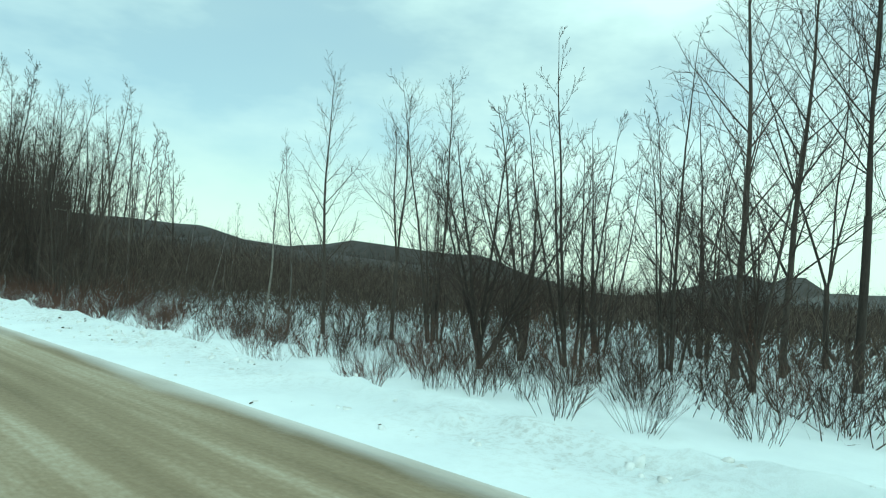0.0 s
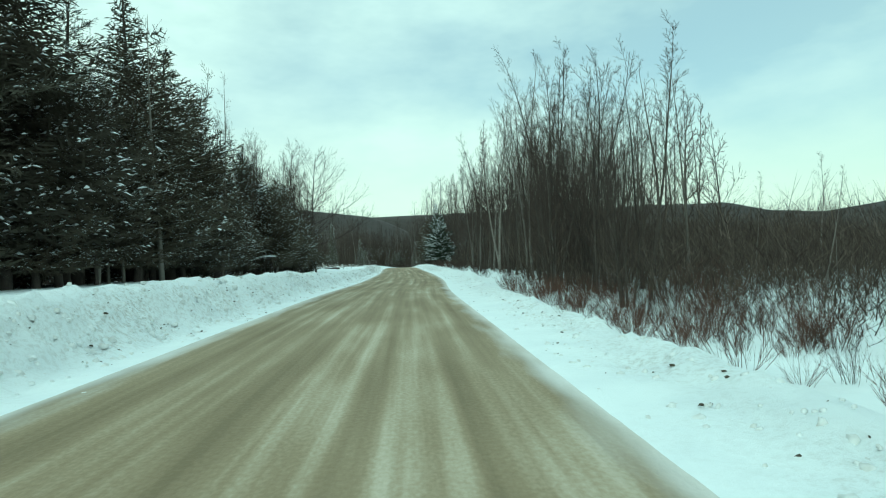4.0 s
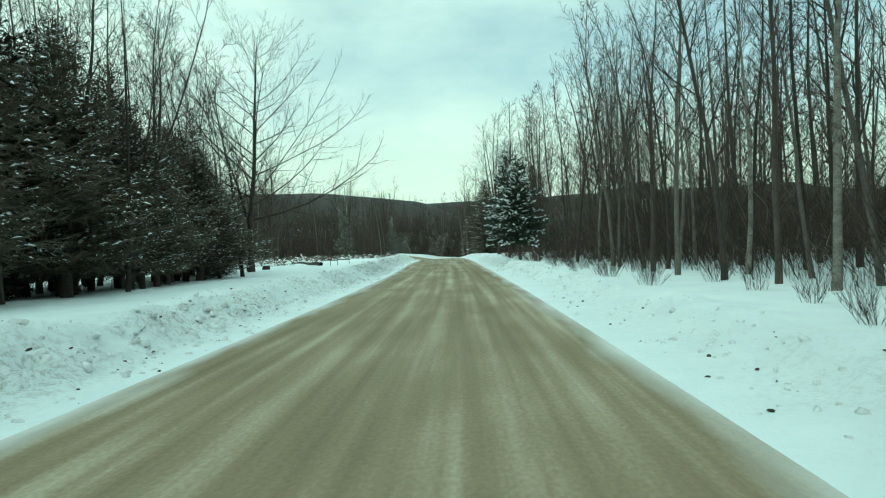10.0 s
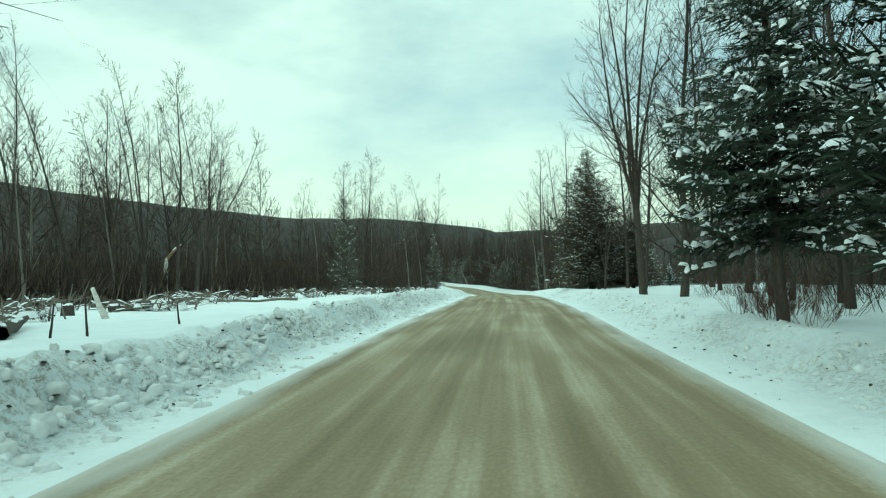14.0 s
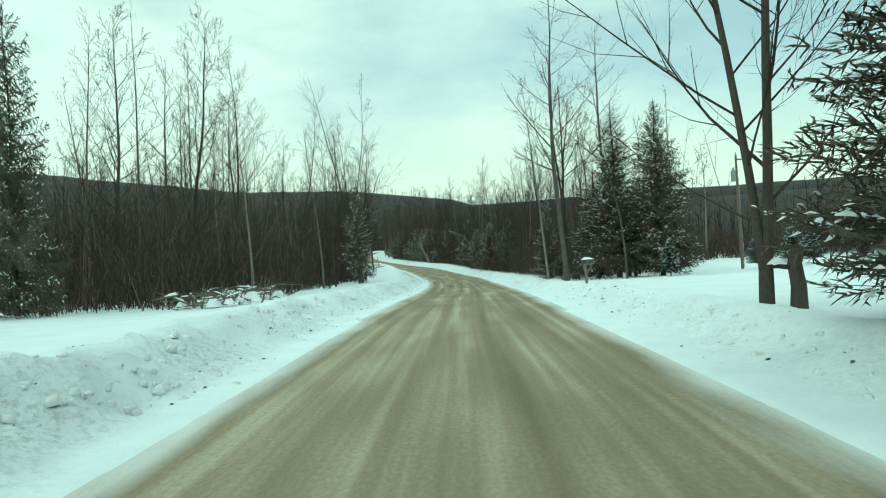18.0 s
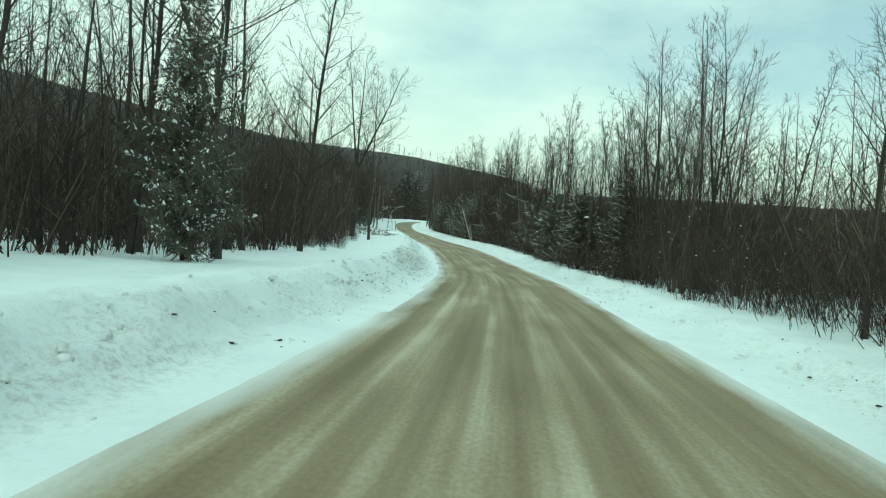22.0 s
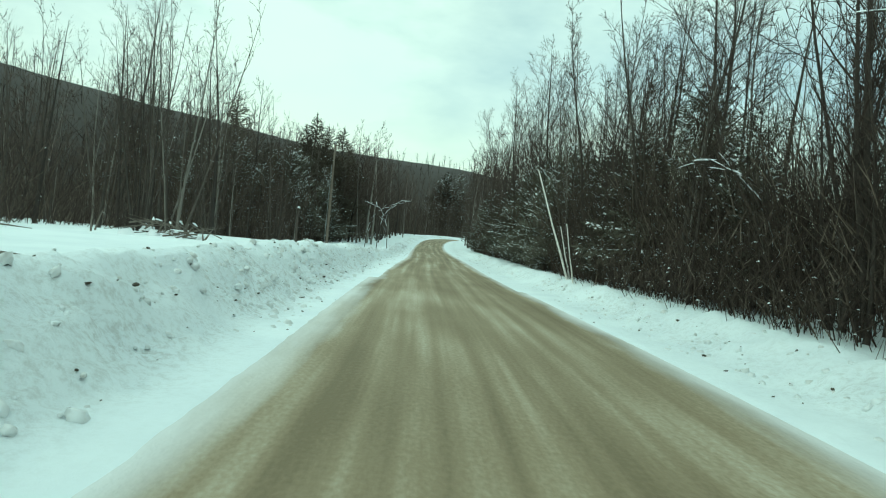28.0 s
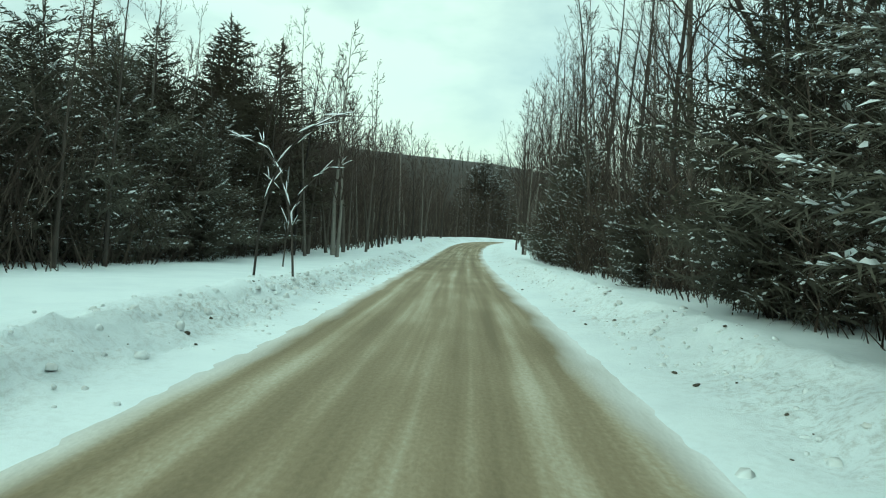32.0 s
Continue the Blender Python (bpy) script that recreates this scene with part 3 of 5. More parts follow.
# ---- bare broadleaf trees ----
def grow(r, start, d, length, radius, bend, up, steps):
    """Points and radii of a wandering limb that turns upward."""
    pts, rad, p, d = [start.copy()], [radius], start.copy(), d.normalized()
    for k in range(steps):
        d = (d + Vector((r.uniform(-1, 1), r.uniform(-1, 1), r.uniform(-0.6, 0.6))) * bend + Vector((0, 0, up))).normalized()
        p = p + d * (length / steps)
        pts.append(p.copy()); rad.append(radius * (1 - 0.86 * (k + 1) / steps))
    return pts, rad


def fork(r, start, d, length, radius, steps, trunk, sides, bend):
    """A leader that rises from a fork."""
    pts, rad = grow(r, start, d, length, radius, bend, 0.05, steps)
    trunk.tube(pts, rad, sides, False)
    return pts, rad


def limb(r, crown, p, d, length, radius, subs, twigs, light, stout):
    """A limb with side shoots, each carrying fine long twigs that follow it."""
    lp, lq = grow(r, p, d, length, radius, 0.11, 0.085, 5)
    if light:
        crown.twig(lp[0], lp[2], radius * 1.2 * stout ** 0.5); crown.twig(lp[1], lp[5], radius * 0.85 * stout ** 0.5)
    else:
        crown.tube(lp, [radius * (1 - 0.75 * k / 5) for k in range(6)], 3, False)
    turn = r.uniform(0, 6.283)
    for j in range(subs):
        g = 0.18 + 0.82 * (j + r.random()) / subs; i = min(int(g * 5), 4)
        sp = lp[i].lerp(lp[i + 1], g * 5 - i); ax = (lp[i + 1] - lp[i]).normalized()
        turn += 2.4 + r.uniform(-0.6, 0.6); ang = r.uniform(0.4, 0.85) * (0.35 if j == subs - 1 else 1)
        sd = (ax * math.cos(ang) + rot_about(ax.orthogonal(), ax, turn) * math.sin(ang) + Vector((0, 0, 0.12))).normalized()
        sl = length * r.uniform(0.26, 0.5) * (1.2 - 0.6 * g)
        mid = sp + sd * sl * 0.5; se = mid + (sd + Vector((r.uniform(-.2, .2), r.uniform(-.2, .2), 0.22))).normalized() * sl * 0.5
        q = max(0.007, radius * 0.34)
        if light: crown.twig(sp, se, 0.012 * stout)
        else: crown.tube([sp, mid, se], [q, q * 0.65, q * 0.25], 3, False)
        for k in range(twigs):
            f = 0.15 + 0.85 * (k + r.random()) / twigs
            tp = sp.lerp(mid, f * 2) if f < 0.5 else mid.lerp(se, f * 2 - 1)
            a = r.uniform(0.3, 0.8); td = (sd * math.cos(a) + rot_about(sd.orthogonal(), sd, r.uniform(0, 6.283)) * math.sin(a) + Vector((0, 0, 0.15))).normalized()
            tl = sl * r.uniform(0.32, 0.7) * (1.15 - 0.5 * f)
            te = tp + td * tl
            crown.twig(tp, te, 0.0068 if not light else 0.0095 * stout)
            if r.random() < 0.7:
                b = tp.lerp(te, r.uniform(0.25, 0.6))
                crown.twig(b, b + (td + Vector((r.uniform(-1, 1), r.uniform(-1, 1), r.uniform(-0.2, 0.8))) * 0.55).normalized() * tl * 0.5, 0.0055 if not light else 0.008 * stout)


def branching(r, height, trunk_r, first, limbs, spread, reach, stems, lean, twigs, subs, trunk, crown, light=False, stout=1.0, forks=0, fork_at=0.3, open_by=0.45):
    """Fills trunk and crown; light: with less in each limb, for the rows behind; forks: leaders into which the trunk parts."""
    axes = []
    for s in range(stems):
        a0 = 2 * math.pi * s / max(stems, 1) + r.random()
        tilt = lean if stems == 1 else r.uniform(0.05, 0.30)
        d = Vector((math.cos(a0) * math.sin(tilt), math.sin(a0) * math.sin(tilt), math.cos(tilt)))
        h = height * (1 if s == 0 else r.uniform(0.65, 0.98))
        q = trunk_r if stems == 1 else trunk_r * r.uniform(0.55, 0.85)
        start = Vector((math.cos(a0), math.sin(a0), 0)) * (0.0 if stems == 1 else 0.22) + Vector((0, 0, -0.5))
        if forks:
            pts, rad = grow(r, start, d, h * fork_at + 0.5, q, 0.04, 0.02, 4)
            rad = [q * k for k in (1.3, 1.0, 0.93, 0.9, 0.85)]
            trunk.tube(pts, rad, 9)
            turn = r.uniform(0, 6.283)
            for k in range(forks):
                tl = r.uniform(0.3, 1.0) * open_by if k else 0.06
                turn += 6.283 / forks + r.uniform(-0.4, 0.4)
                fd = Vector((math.cos(turn) * math.sin(tl), math.sin(turn) * math.sin(tl), math.cos(tl)))
                base = pts[-1] - Vector((0, 0, r.uniform(0.0, 0.6)))
                fp, fr = fork(r, base, fd, h * (1 - fork_at) * (1 if k == 0 else r.uniform(0.7, 1.0)), q * (r.uniform(0.42, 0.62) if forks > 2 else r.uniform(0.6, 0.75)), 10, trunk, 6, 0.07 if open_by > 0.15 else 0.025)
                axes.append((fp, fr, 0.10, max(8, int(1.25 * limbs / forks))))
        else:
            pts, rad = grow(r, start, d, h, q, 0.055, 0.03, 12)
            rad = [q * max(0.05, (1 - 0.93 * k / 12)) * (1.25 if k == 0 else 1) for k in range(13)]
            if light: trunk.tube(pts[::3], rad[::3], 3, False)
            else: trunk.tube(pts, rad, 7 if stems == 1 else 5)
            axes.append((pts, rad, first, limbs))
    for pts, rad, low, count in axes:
        n = len(pts) - 1; turn = r.uniform(0, 6.283)
        for k in range(count):
            f = low + (0.98 - low) * (k + r.random()) / count
            i = min(int(f * n), n - 1)
            p = pts[i].lerp(pts[i + 1], f * n - i); axis = (pts[i + 1] - pts[i]).normalized()
            turn += 2.4 + r.uniform(-0.7, 0.7)
            ang = spread * r.uniform(0.7, 1.25) * (1.1 - 0.4 * f)
            dl = (axis * math.cos(ang) + rot_about(axis.orthogonal(), axis, turn) * math.sin(ang)).normalized()
            ll = height * reach * r.uniform(0.55, 1.15) * (1.25 - f * 0.95)
            limb(r, crown, p, dl, ll, max(0.011, rad[i] * r.uniform(0.3, 0.5)), subs, twigs, light, stout)


def bare_tree(name, seed, height, trunk_r, first, limbs, spread, reach, label, bark, stems=1, lean=0.0, twigs=6, subs=5, forks=0, fork_at=0.3, open_by=0.45, group="bare trees along the road"):
    """Trunk and crown. first: share of the height free of limbs; spread: limb's angle off the trunk."""
    tree = thing(name, label, "tree", group=group)
    trunk, crown = Shape(), Shape()
    branching(random.Random(seed), height, trunk_r, first, limbs, spread, reach, stems, lean, twigs, subs, trunk, crown, forks=forks, fork_at=fork_at, open_by=open_by)
    part("trunk", trunk, bark, tree, smooth=True)
    part("crown", crown, TWIG, tree)
    return tree


# ---- evergreens ----
def bough(shape, r, base, d, length, droop, density, slim, fuzz, broad=1.0):
    """A bough: a drooping spine with needled shoots to both sides, each with shoots of its own. Returns the spine and the shoots."""
    side_v = Vector((0, 0, 1)).cross(d).normalized()
    n = max(4, int(length * density)); up = Vector((0, 0, 1))
    pts = []
    for k in range(n + 1):
        q = k / n
        pts.append(base + d * length * q + up * length * (0.08 * q - droop * q ** 1.6 + 0.45 * droop * q ** 5) + side_v * 0.06 * length * math.sin(3.0 * q + 6 * base.z))
    span = min(0.62 * length, 0.22 + 0.30 * length) * broad; shoots = []
    for k in range(1, n + 1):
        q = k / n; w = span * (0.45 + 1.15 * q) * (1.12 - q) * 1.5
        for sg in (-1, 1):
            if r.random() < 0.10: continue
            o = (side_v * sg * r.uniform(0.55, 1.1) + d * r.uniform(0.35, 0.95) + up * (r.uniform(-0.35, 0.12) + fuzz * r.uniform(-0.9, 0.9))).normalized()
            l = w * r.uniform(0.5, 1.25); e = pts[k] + o * l
            shape.twig(pts[k], e, slim * r.uniform(0.8, 1.3)); shoots.append((pts[k], e, q))
            for g in (0.3, 0.6):
                b = pts[k].lerp(e, g + r.uniform(-0.1, 0.1)); c = 1 if r.random() < 0.5 else -1
                shape.twig(b, b + (o + (side_v * r.uniform(0.2, 0.7) + d * r.uniform(-0.6, 0.6)) * c + up * r.uniform(-0.6, 0.15)).normalized() * l * r.uniform(0.35, 0.6), slim * 0.85)
    shape.twig(pts[-2], pts[-1] + (pts[-1] - pts[-2]).normalized() * 0.25 * span, slim)
    return pts, shoots


def evergreen(name, seed, height, trunk_r, clear, widest, count, droop, label, leaf, snow_share, density=5.0, taper=1.0, snow_size=0.08, ragged=0.5, slim=0.03, fuzz=0.2, rise=0.1, cling=0.3, broad=1.0):
    """Trunk, foliage and lying snow. clear: bare trunk below; widest: longest bough; ragged: unevenness of the outline; rise: upward lay of the boughs; cling: share of shoots under snow."""
    r = random.Random(seed)
    tree = thing(name, label, "tree", group="evergreens along the road")
    trunk, foliage, snow = Shape(), Shape(), Shape()
    pts = [Vector((0.06 * math.sin(k + seed), 0.06 * math.cos(1.7 * k + seed), -0.5 + (height + 0.4) * k / 8)) for k in range(9)]
    trunk.tube(pts, [trunk_r * (1 - 0.95 * k / 8) + 0.012 for k in range(9)], 7)
    p1, p2, p3 = r.uniform(0, 6), r.uniform(0, 6), r.uniform(0, 6)
    for k in range(count):
        f = 1 - (1 - (k + r.random()) / count) ** 0.66
        z = clear + (height - clear) * f
        a = k * 2.39996 + r.uniform(-0.5, 0.5)
        lobe = 1 + ragged * (0.5 * math.sin(2 * a + p1 + z * 0.9) + 0.5 * math.sin(3 * a + p2 - z * 1.7) + 0.35 * math.sin(z * 2.3 + p3))
        ll = widest * (1 - f) ** taper * (0.72 + 0.28 * min(1, f * 5)) * max(0.3, lobe) * r.uniform(1 - 0.5 * ragged, 1 + 0.2 * ragged) + 0.12
        d = Vector((math.cos(a), math.sin(a), rise + r.uniform(-0.18, 0.18) + 0.6 * f * f)).normalized()
        i = min(int((z + 0.5) / (height + 0.4) * 8), 7)
        b = Vector((pts[i].x, pts[i].y, z))
        pp, shoots = bough(foliage, r, b, d, ll, droop * (1 - 0.7 * f), density, slim, fuzz, broad)
        if r.random() < 0.3 and ll > 0.8:
            trunk.tube([b, pp[len(pp) // 2], pp[-1]], [0.012 + 0.005 * ll, 0.009, 0.003], 3, False)
        if r.random() < snow_share:
            for b, e, q in shoots:
                if q > 0.3 and r.random() < cling * (0.4 + q):
                    snow.fleck(b.lerp(e, r.uniform(0.2, 0.75)) + Vector((0, 0, 0.03)), snow_size * r.choice((0.4, 0.5, 0.6, 0.8, 1.0, 1.3)), r, e - b)
            for i in range(len(pp) // 3, len(pp) - 1):
                if r.random() < cling * 1.3: snow.fleck(pp[i] + Vector((0, 0, 0.04)), snow_size * r.choice((0.6, 0.8, 1.0, 1.3, 1.6)), r, pp[i + 1] - pp[i])
    for k in range(14):
        z = height - 0.7 + 0.05 * k; a = k * 2.4
        foliage.twig(Vector((0, 0, z)), Vector((math.cos(a), math.sin(a), 0.9)) * (0.32 - 0.018 * k) + Vector((0, 0, z)), slim * 0.8)
    foliage.twig(Vector((0, 0, height - 0.5)), Vector((0, 0, height + 0.35)), 0.03)
    part("trunk", trunk, BARK, tree, smooth=True)
    part("foliage", foliage, leaf, tree)
    if snow.v:
        part("snow_load", snow, SNOW, tree, "clumps of snow lying on the boughs", smooth=True)["kind"] = "stuff"
    return tree


# ---- shrubs ----
def shrub(name, seed, height, stems, fan, label, mat):
    r = random.Random(seed)
    bush = thing(name, label, "shrub", group="leafless shrubs beside the road")
    s = Shape()
    t = Shape()
    for k in range(stems):
        a = r.uniform(0, 6.283); q = r.uniform(0.05, fan)
        d = Vector((math.cos(a) * q, math.sin(a) * q, 1)).normalized()
        pts, rad = grow(r, Vector((math.cos(a), math.sin(a), 0)) * r.uniform(0, 0.35) + Vector((0, 0, -0.2)), d, height * r.uniform(0.45, 1.1), 0.0075, 0.16, 0.02, 4)
        s.tube(pts, rad, 3, False)
        for _ in range(11):
            i = r.randint(1, 3); p = pts[i].lerp(pts[i + 1], r.random())
            td = (d + Vector((r.uniform(-1, 1), r.uniform(-1, 1), r.uniform(-0.2, 0.8))) * 0.6).normalized()
            e = p + td * height * r.uniform(0.16, 0.4)
            t.twig(p, e, 0.0052)
            t.twig(p.lerp(e, 0.5), p.lerp(e, 0.5) + (td + Vector((r.uniform(-1, 1), r.uniform(-1, 1), 0.3)) * 0.7).normalized() * height * 0.15, 0.0042)
    part("branch_frame", s, mat, bush)["kind"] = "stuff"
    part("twig_crown", t, mat, bush)["kind"] = "stuff"
    return bush


BIG = [bare_tree("bare_tree", 21 + k, 16.0, 0.20, 0.27, 34, 0.8, 0.26, "tall leafless roadside tree with a stout forking trunk", BARK, twigs=6, subs=8, forks=3, fork_at=0.38) for k in range(2)]
OLD = [bare_tree("bare_tree", 25 + k, 16.0, (0.15, 0.17)[k], 0.25, 56, 0.72, 0.23, "old leafless maple whose thick trunk forks low", BARK, twigs=6, subs=8, forks=(5, 2)[k], fork_at=(0.24, 0.03)[k], open_by=(0.4, 0.22)[k]) for k in range(2)]
TWIN = [bare_tree("bare_tree", 29, 14.0, 0.15, 0.25, 26, 0.8, 0.30, "leafless tree with two stems close together", BARK, twigs=5, subs=7, forks=2, fork_at=0.05, open_by=0.1)]
SPREAD = [bare_tree("bare_tree", 27 + k, 6.5, 0.10, 0.2, 96, 0.75, 0.24, "low leafless tree with a broad rounded crown of many stems", BARK, twigs=6, subs=7, forks=7, fork_at=0.07, open_by=0.65) for k in range(2)]
ASPEN = [bare_tree("aspen_tree", 35 + k, 17.0, 0.165, 0.34, 24, 1.05, 0.27, "tall leafless aspen with smooth grey bark", BARK_GREY, lean=0.01, twigs=6, subs=8) for k in range(2)]
WIDE = [bare_tree("bare_tree", 7, 15.5, 0.22, 0.18, 34, 1.15, 0.60, "large leafless tree with long limbs spreading over the clearing", BARK, twigs=5, subs=10)]
MAPLE, POPLAR, BIRCH, CLUMP, SPRUCE, CEDARS, HEMLOCK, BUSH = [], [], [], [], [], [], [], []
for k in range(5):
    MAPLE.append(bare_tree("bare_tree", 11 + k, 14.0, 0.108, 0.2, 30, 0.68, 0.27, "leafless grey-brown broadleaf tree standing in snow", BARK, twigs=6, subs=8, forks=(0, 3, 0, 2, 4)[k], fork_at=(0, 0.22, 0, 0.3, 0.16)[k]))
    POPLAR.append(bare_tree("bare_tree", 31 + k, 15.0, 0.088, 0.26, 32, 0.6, 0.18, "slender leafless forest tree with an upright narrow crown", BARK_GREY if k % 2 else BARK, twigs=6, subs=7))
for k in range(3):
    BIRCH.append(bare_tree("birch_tree", 51 + k, 12.0, 0.085, 0.36, 17, 0.55, 0.19, "leafless pale-barked birch at the wood's edge", BARK_PALE, lean=0.07, twigs=5, subs=6))
    CLUMP.append(bare_tree("bare_tree", 61 + k, 10.5, 0.085, 0.16, 13, 0.65, 0.25, "many-stemmed leafless tree rising from one root in snow", BARK, stems=6, twigs=5, subs=6))
for k in range(2):
    SPRUCE.append(evergreen("spruce_tree", 71 + k, 10.0, 0.17, 1.5, 2.9, 220, 0.42, "dark green spruce with snow lying on drooping boughs", NEEDLE, 0.65, 7.0, 0.8, 0.12, 0.38, 0.032, 0.5, 0.16, 0.34))
FIR = [evergreen("spruce_tree", 75 + k, 10.0, 0.17, 1.0, 2.7, 210, 0.24, "tall dark spruce with little snow on its boughs", CEDAR, 0.12, 6, 0.75, 0.07, 0.4, 0.032, 0.45, 0.15, 0.2) for k in range(2)]
for k in range(4):
    CEDARS.append(evergreen("cedar_tree", 81 + k, 10.0, 0.16, 0.8, 2.2, 420, 0.12, "dark ragged evergreen flecked with snow in the wood", CEDAR, 0.75, 7, 0.7, 0.065, 0.5, 0.022, 0.8, 0.2, 0.2, 0.8))
DENSE = [evergreen("cedar_tree", 87 + k, 10.0, 0.16, 0.3, 2.3, 620, 0.22, "broad dense cedar with many flecks of snow", CEDAR, 0.7, 12, 0.74, 0.06, 0.30, 0.015, 1.3, 0.12, 0.13, 0.62) for k in range(2)]
for k in range(3):
    HEMLOCK.append(evergreen("hemlock_tree", 91 + k, 9.0, 0.11, 0.1, 2.4, 240, 0.25, "low-boughed ragged evergreen flecked with snow", HEMLOCK_LEAF, 0.7, 9.0, 0.6, 0.07, 0.6, 0.024, 1.0, 0.15, 0.25, 0.8))
for k in range(3):
    BUSH.append(shrub("shrub", 101 + k, 1.7, 22, 0.8, "leafless brown shrub standing in snow", TWIG))
RED_BUSH = [shrub("shrub", 111 + k, 1.6, 19, 1.1, "reddish-brown leafless thicket shrub in snow", TWIG_RED) for k in range(2)]
USED = set()


def bend_of(tree):
    """The way in which a tree's own trunk leans, in degrees."""
    trunk = next(c for c in tree.children if c.name.startswith("trunk"))
    top = max(trunk.data.vertices, key=lambda v: v.co.z).co
    return math.degrees(math.atan2(top.y, top.x))


def plant(kind, x, y, height, base_height, seed, sink=0.0, lean=0.0, wide=None, toward=None):
    """Stands a tree of one kind on the snow; the first of each kind is used itself, the others are copies. toward: where its trunk bends, in degrees from east."""
    r = random.Random(seed)
    ob = kind[seed % len(kind)]
    k = height / base_height
    w = k if wide is None else wide
    m = pose(x, y, float(ground_z(x, y)) - sink, math.degrees(lean) * math.cos(seed), math.degrees(lean) * math.sin(seed), r.uniform(0, 360) if toward is None else toward - bend_of(ob))
    if ob.name in USED:
        made = copy_thing(ob, m)
    else:
        USED.add(ob.name); made = ob; ob.matrix_basis = m
    made.scale = (w, w, k)
    return made


def maple(x, y, h, s): return plant(MAPLE, x, y, h, 14.0, s, lean=0.06, wide=h / 14 * 1.1)
def poplar(x, y, h, s): return plant(POPLAR, x, y, h, 15.0, s, lean=0.085, wide=h / 15 * 1.1)
def fir(x, y, h, s): return plant(FIR, x, y, h, 10.0, s)
def birch(x, y, h, s): return plant(BIRCH, x, y, h, 12.0, s, lean=0.06)
def clump(x, y, h, s): return plant(CLUMP, x, y, h, 10.5, s)
def spruce(x, y, h, s, wide=None): return plant(SPRUCE, x, y, h, 10.0, s, wide=wide)
def cedar(x, y, h, s, wide=None): return plant(CEDARS, x, y, h, 10.0, s, wide=wide or h / 10 * 1.35)
def hemlock(x, y, h, s, wide=None): return plant(HEMLOCK, x, y, h, 9.0, s, wide=wide or h / 9 * 1.2)
def bush(x, y, h, s): return plant(BUSH, x, y, h, 1.7, s)
def red_bush(x, y, h, s): return plant(RED_BUSH, x, y, h, 1.6, s)


# ---- trees that stand out along the way ----
spruce(5.0, 82.3, 8.1, 0, 0.74); spruce(4.6, 87.6, 10.0, 1, 0.74)
plant(WIDE, -14.2, 78.1, 17.0, 15.5, 2, toward=-10); maple(-15.6, 76.4, 15, 44); poplar(-17.5, 74.0, 15.5, 45); poplar(-19.5, 77.5, 15, 46); birch(7.8, 39.2, 15.5, 48); plant(ASPEN, 10.3, 44.5, 16, 17, 2, wide=0.95)
plant(OLD, 4.7, 103.3, 16, 16, 8, wide=1.1); plant(OLD, 5.6, 99.9, 16, 16, 9, wide=1.1); maple(8.5, 101.5, 15, 5)
plant(DENSE, 4.3, 121.5, 10.2, 10, 0, wide=1.5); plant(DENSE, 6.9, 119.6, 6.5, 10, 1, wide=0.85); cedar(-14.5, 66.0, 8, 41); cedar(-15.8, 69.8, 7.5, 42); cedar(-13.6, 62.5, 7, 43)
for k, (x, y, h) in enumerate(((-17.0, 77.0, 8.6), (-18.4, 78.0, 9.2), (-20.0, 78.4, 10.2), (-21.6, 77.0, 11.0), (-18.8, 75.8, 7.5), (-16.6, 73.0, 9.0), (-14.9, 68.6, 8.5))):
    cedar(x, y, h, 360 + k)
for k, (x, y, h) in enumerate(((-13.8, 56.0, 15.0), (-13.3, 60.6, 14.5), (-14.8, 52.2, 15.5), (-14.2, 64.0, 15.0), (-13.6, 67.5, 13.5))):
    maple(x, y, h, 380 + k)
plant(ASPEN, 1.95, 151.7, 17.5, 17, 0, toward=95); plant(ASPEN, 5.5, 158.5, 18, 17, 1, toward=80); birch(1.3, 155.5, 13, 9)
for x, y, h in ((14.5, 157.0, 2.7), (18.0, 160.3, 3.2), (7.2, 149.8, 2.0), (20.5, 163.0, 3.0)):
    spruce(x, y, h, int(x), h / 10 * 1.2)
plant(DENSE, 5.3, 153.8, 10.4, 10, 1, wide=1.0); plant(DENSE, 7.7, 153.4, 10.2, 10, 0, wide=1.05); plant(DENSE, 4.4, 156.0, 7.0, 10, 1, wide=0.9)
plant(BIG, -22.0, 209.1, 16.5, 16, 2); plant(ASPEN, -22.7, 200.4, 15.5, 17, 3)
hemlock(-13.7, 169.4, 9.2, 14, 0.55); hemlock(-17.5, 134.7, 10.4, 15, 0.6)
plant(DENSE, -2.7, 197.4, 6.2, 10, 1, wide=0.9); plant(DENSE, -0.5, 190.4, 6.2, 10, 0, wide=0.85); hemlock(-4.6, 203.5, 5.5, 16, 0.75)
hemlock(1.7, 160.4, 5.6, 17, 0.42); plant(BIG, 2.7, 159.0, 15.0, 16, 1, wide=0.8)
plant(MAPLE, 2.1, 198.5, 15.5, 14, 4, wide=1.2); plant(MAPLE, 5.2, 206.1, 16.5, 14, 1, wide=1.15); plant(MAPLE, 3.2, 190.5, 15.0, 14, 4, wide=1.2); plant(BIRCH, -7.5, 214.4, 9.0, 12, 1)
for k, (x, y, h) in enumerate(((-29.2, 107.2, 16.8), (-30.0, 109.1, 17.6), (-26.8, 109.1, 15.9), (-28.4, 115.4, 15.0), (-24.7, 113.0, 15.9), (-23.5, 114.8, 15.7), (-23.4, 117.2, 15.7), (-31.9, 129.1, 18.0), (-27.7, 127.6, 17.3), (-23.6, 140.0, 12.6))):
    (poplar if k < 3 else maple)(x, y, h, 260 + k)
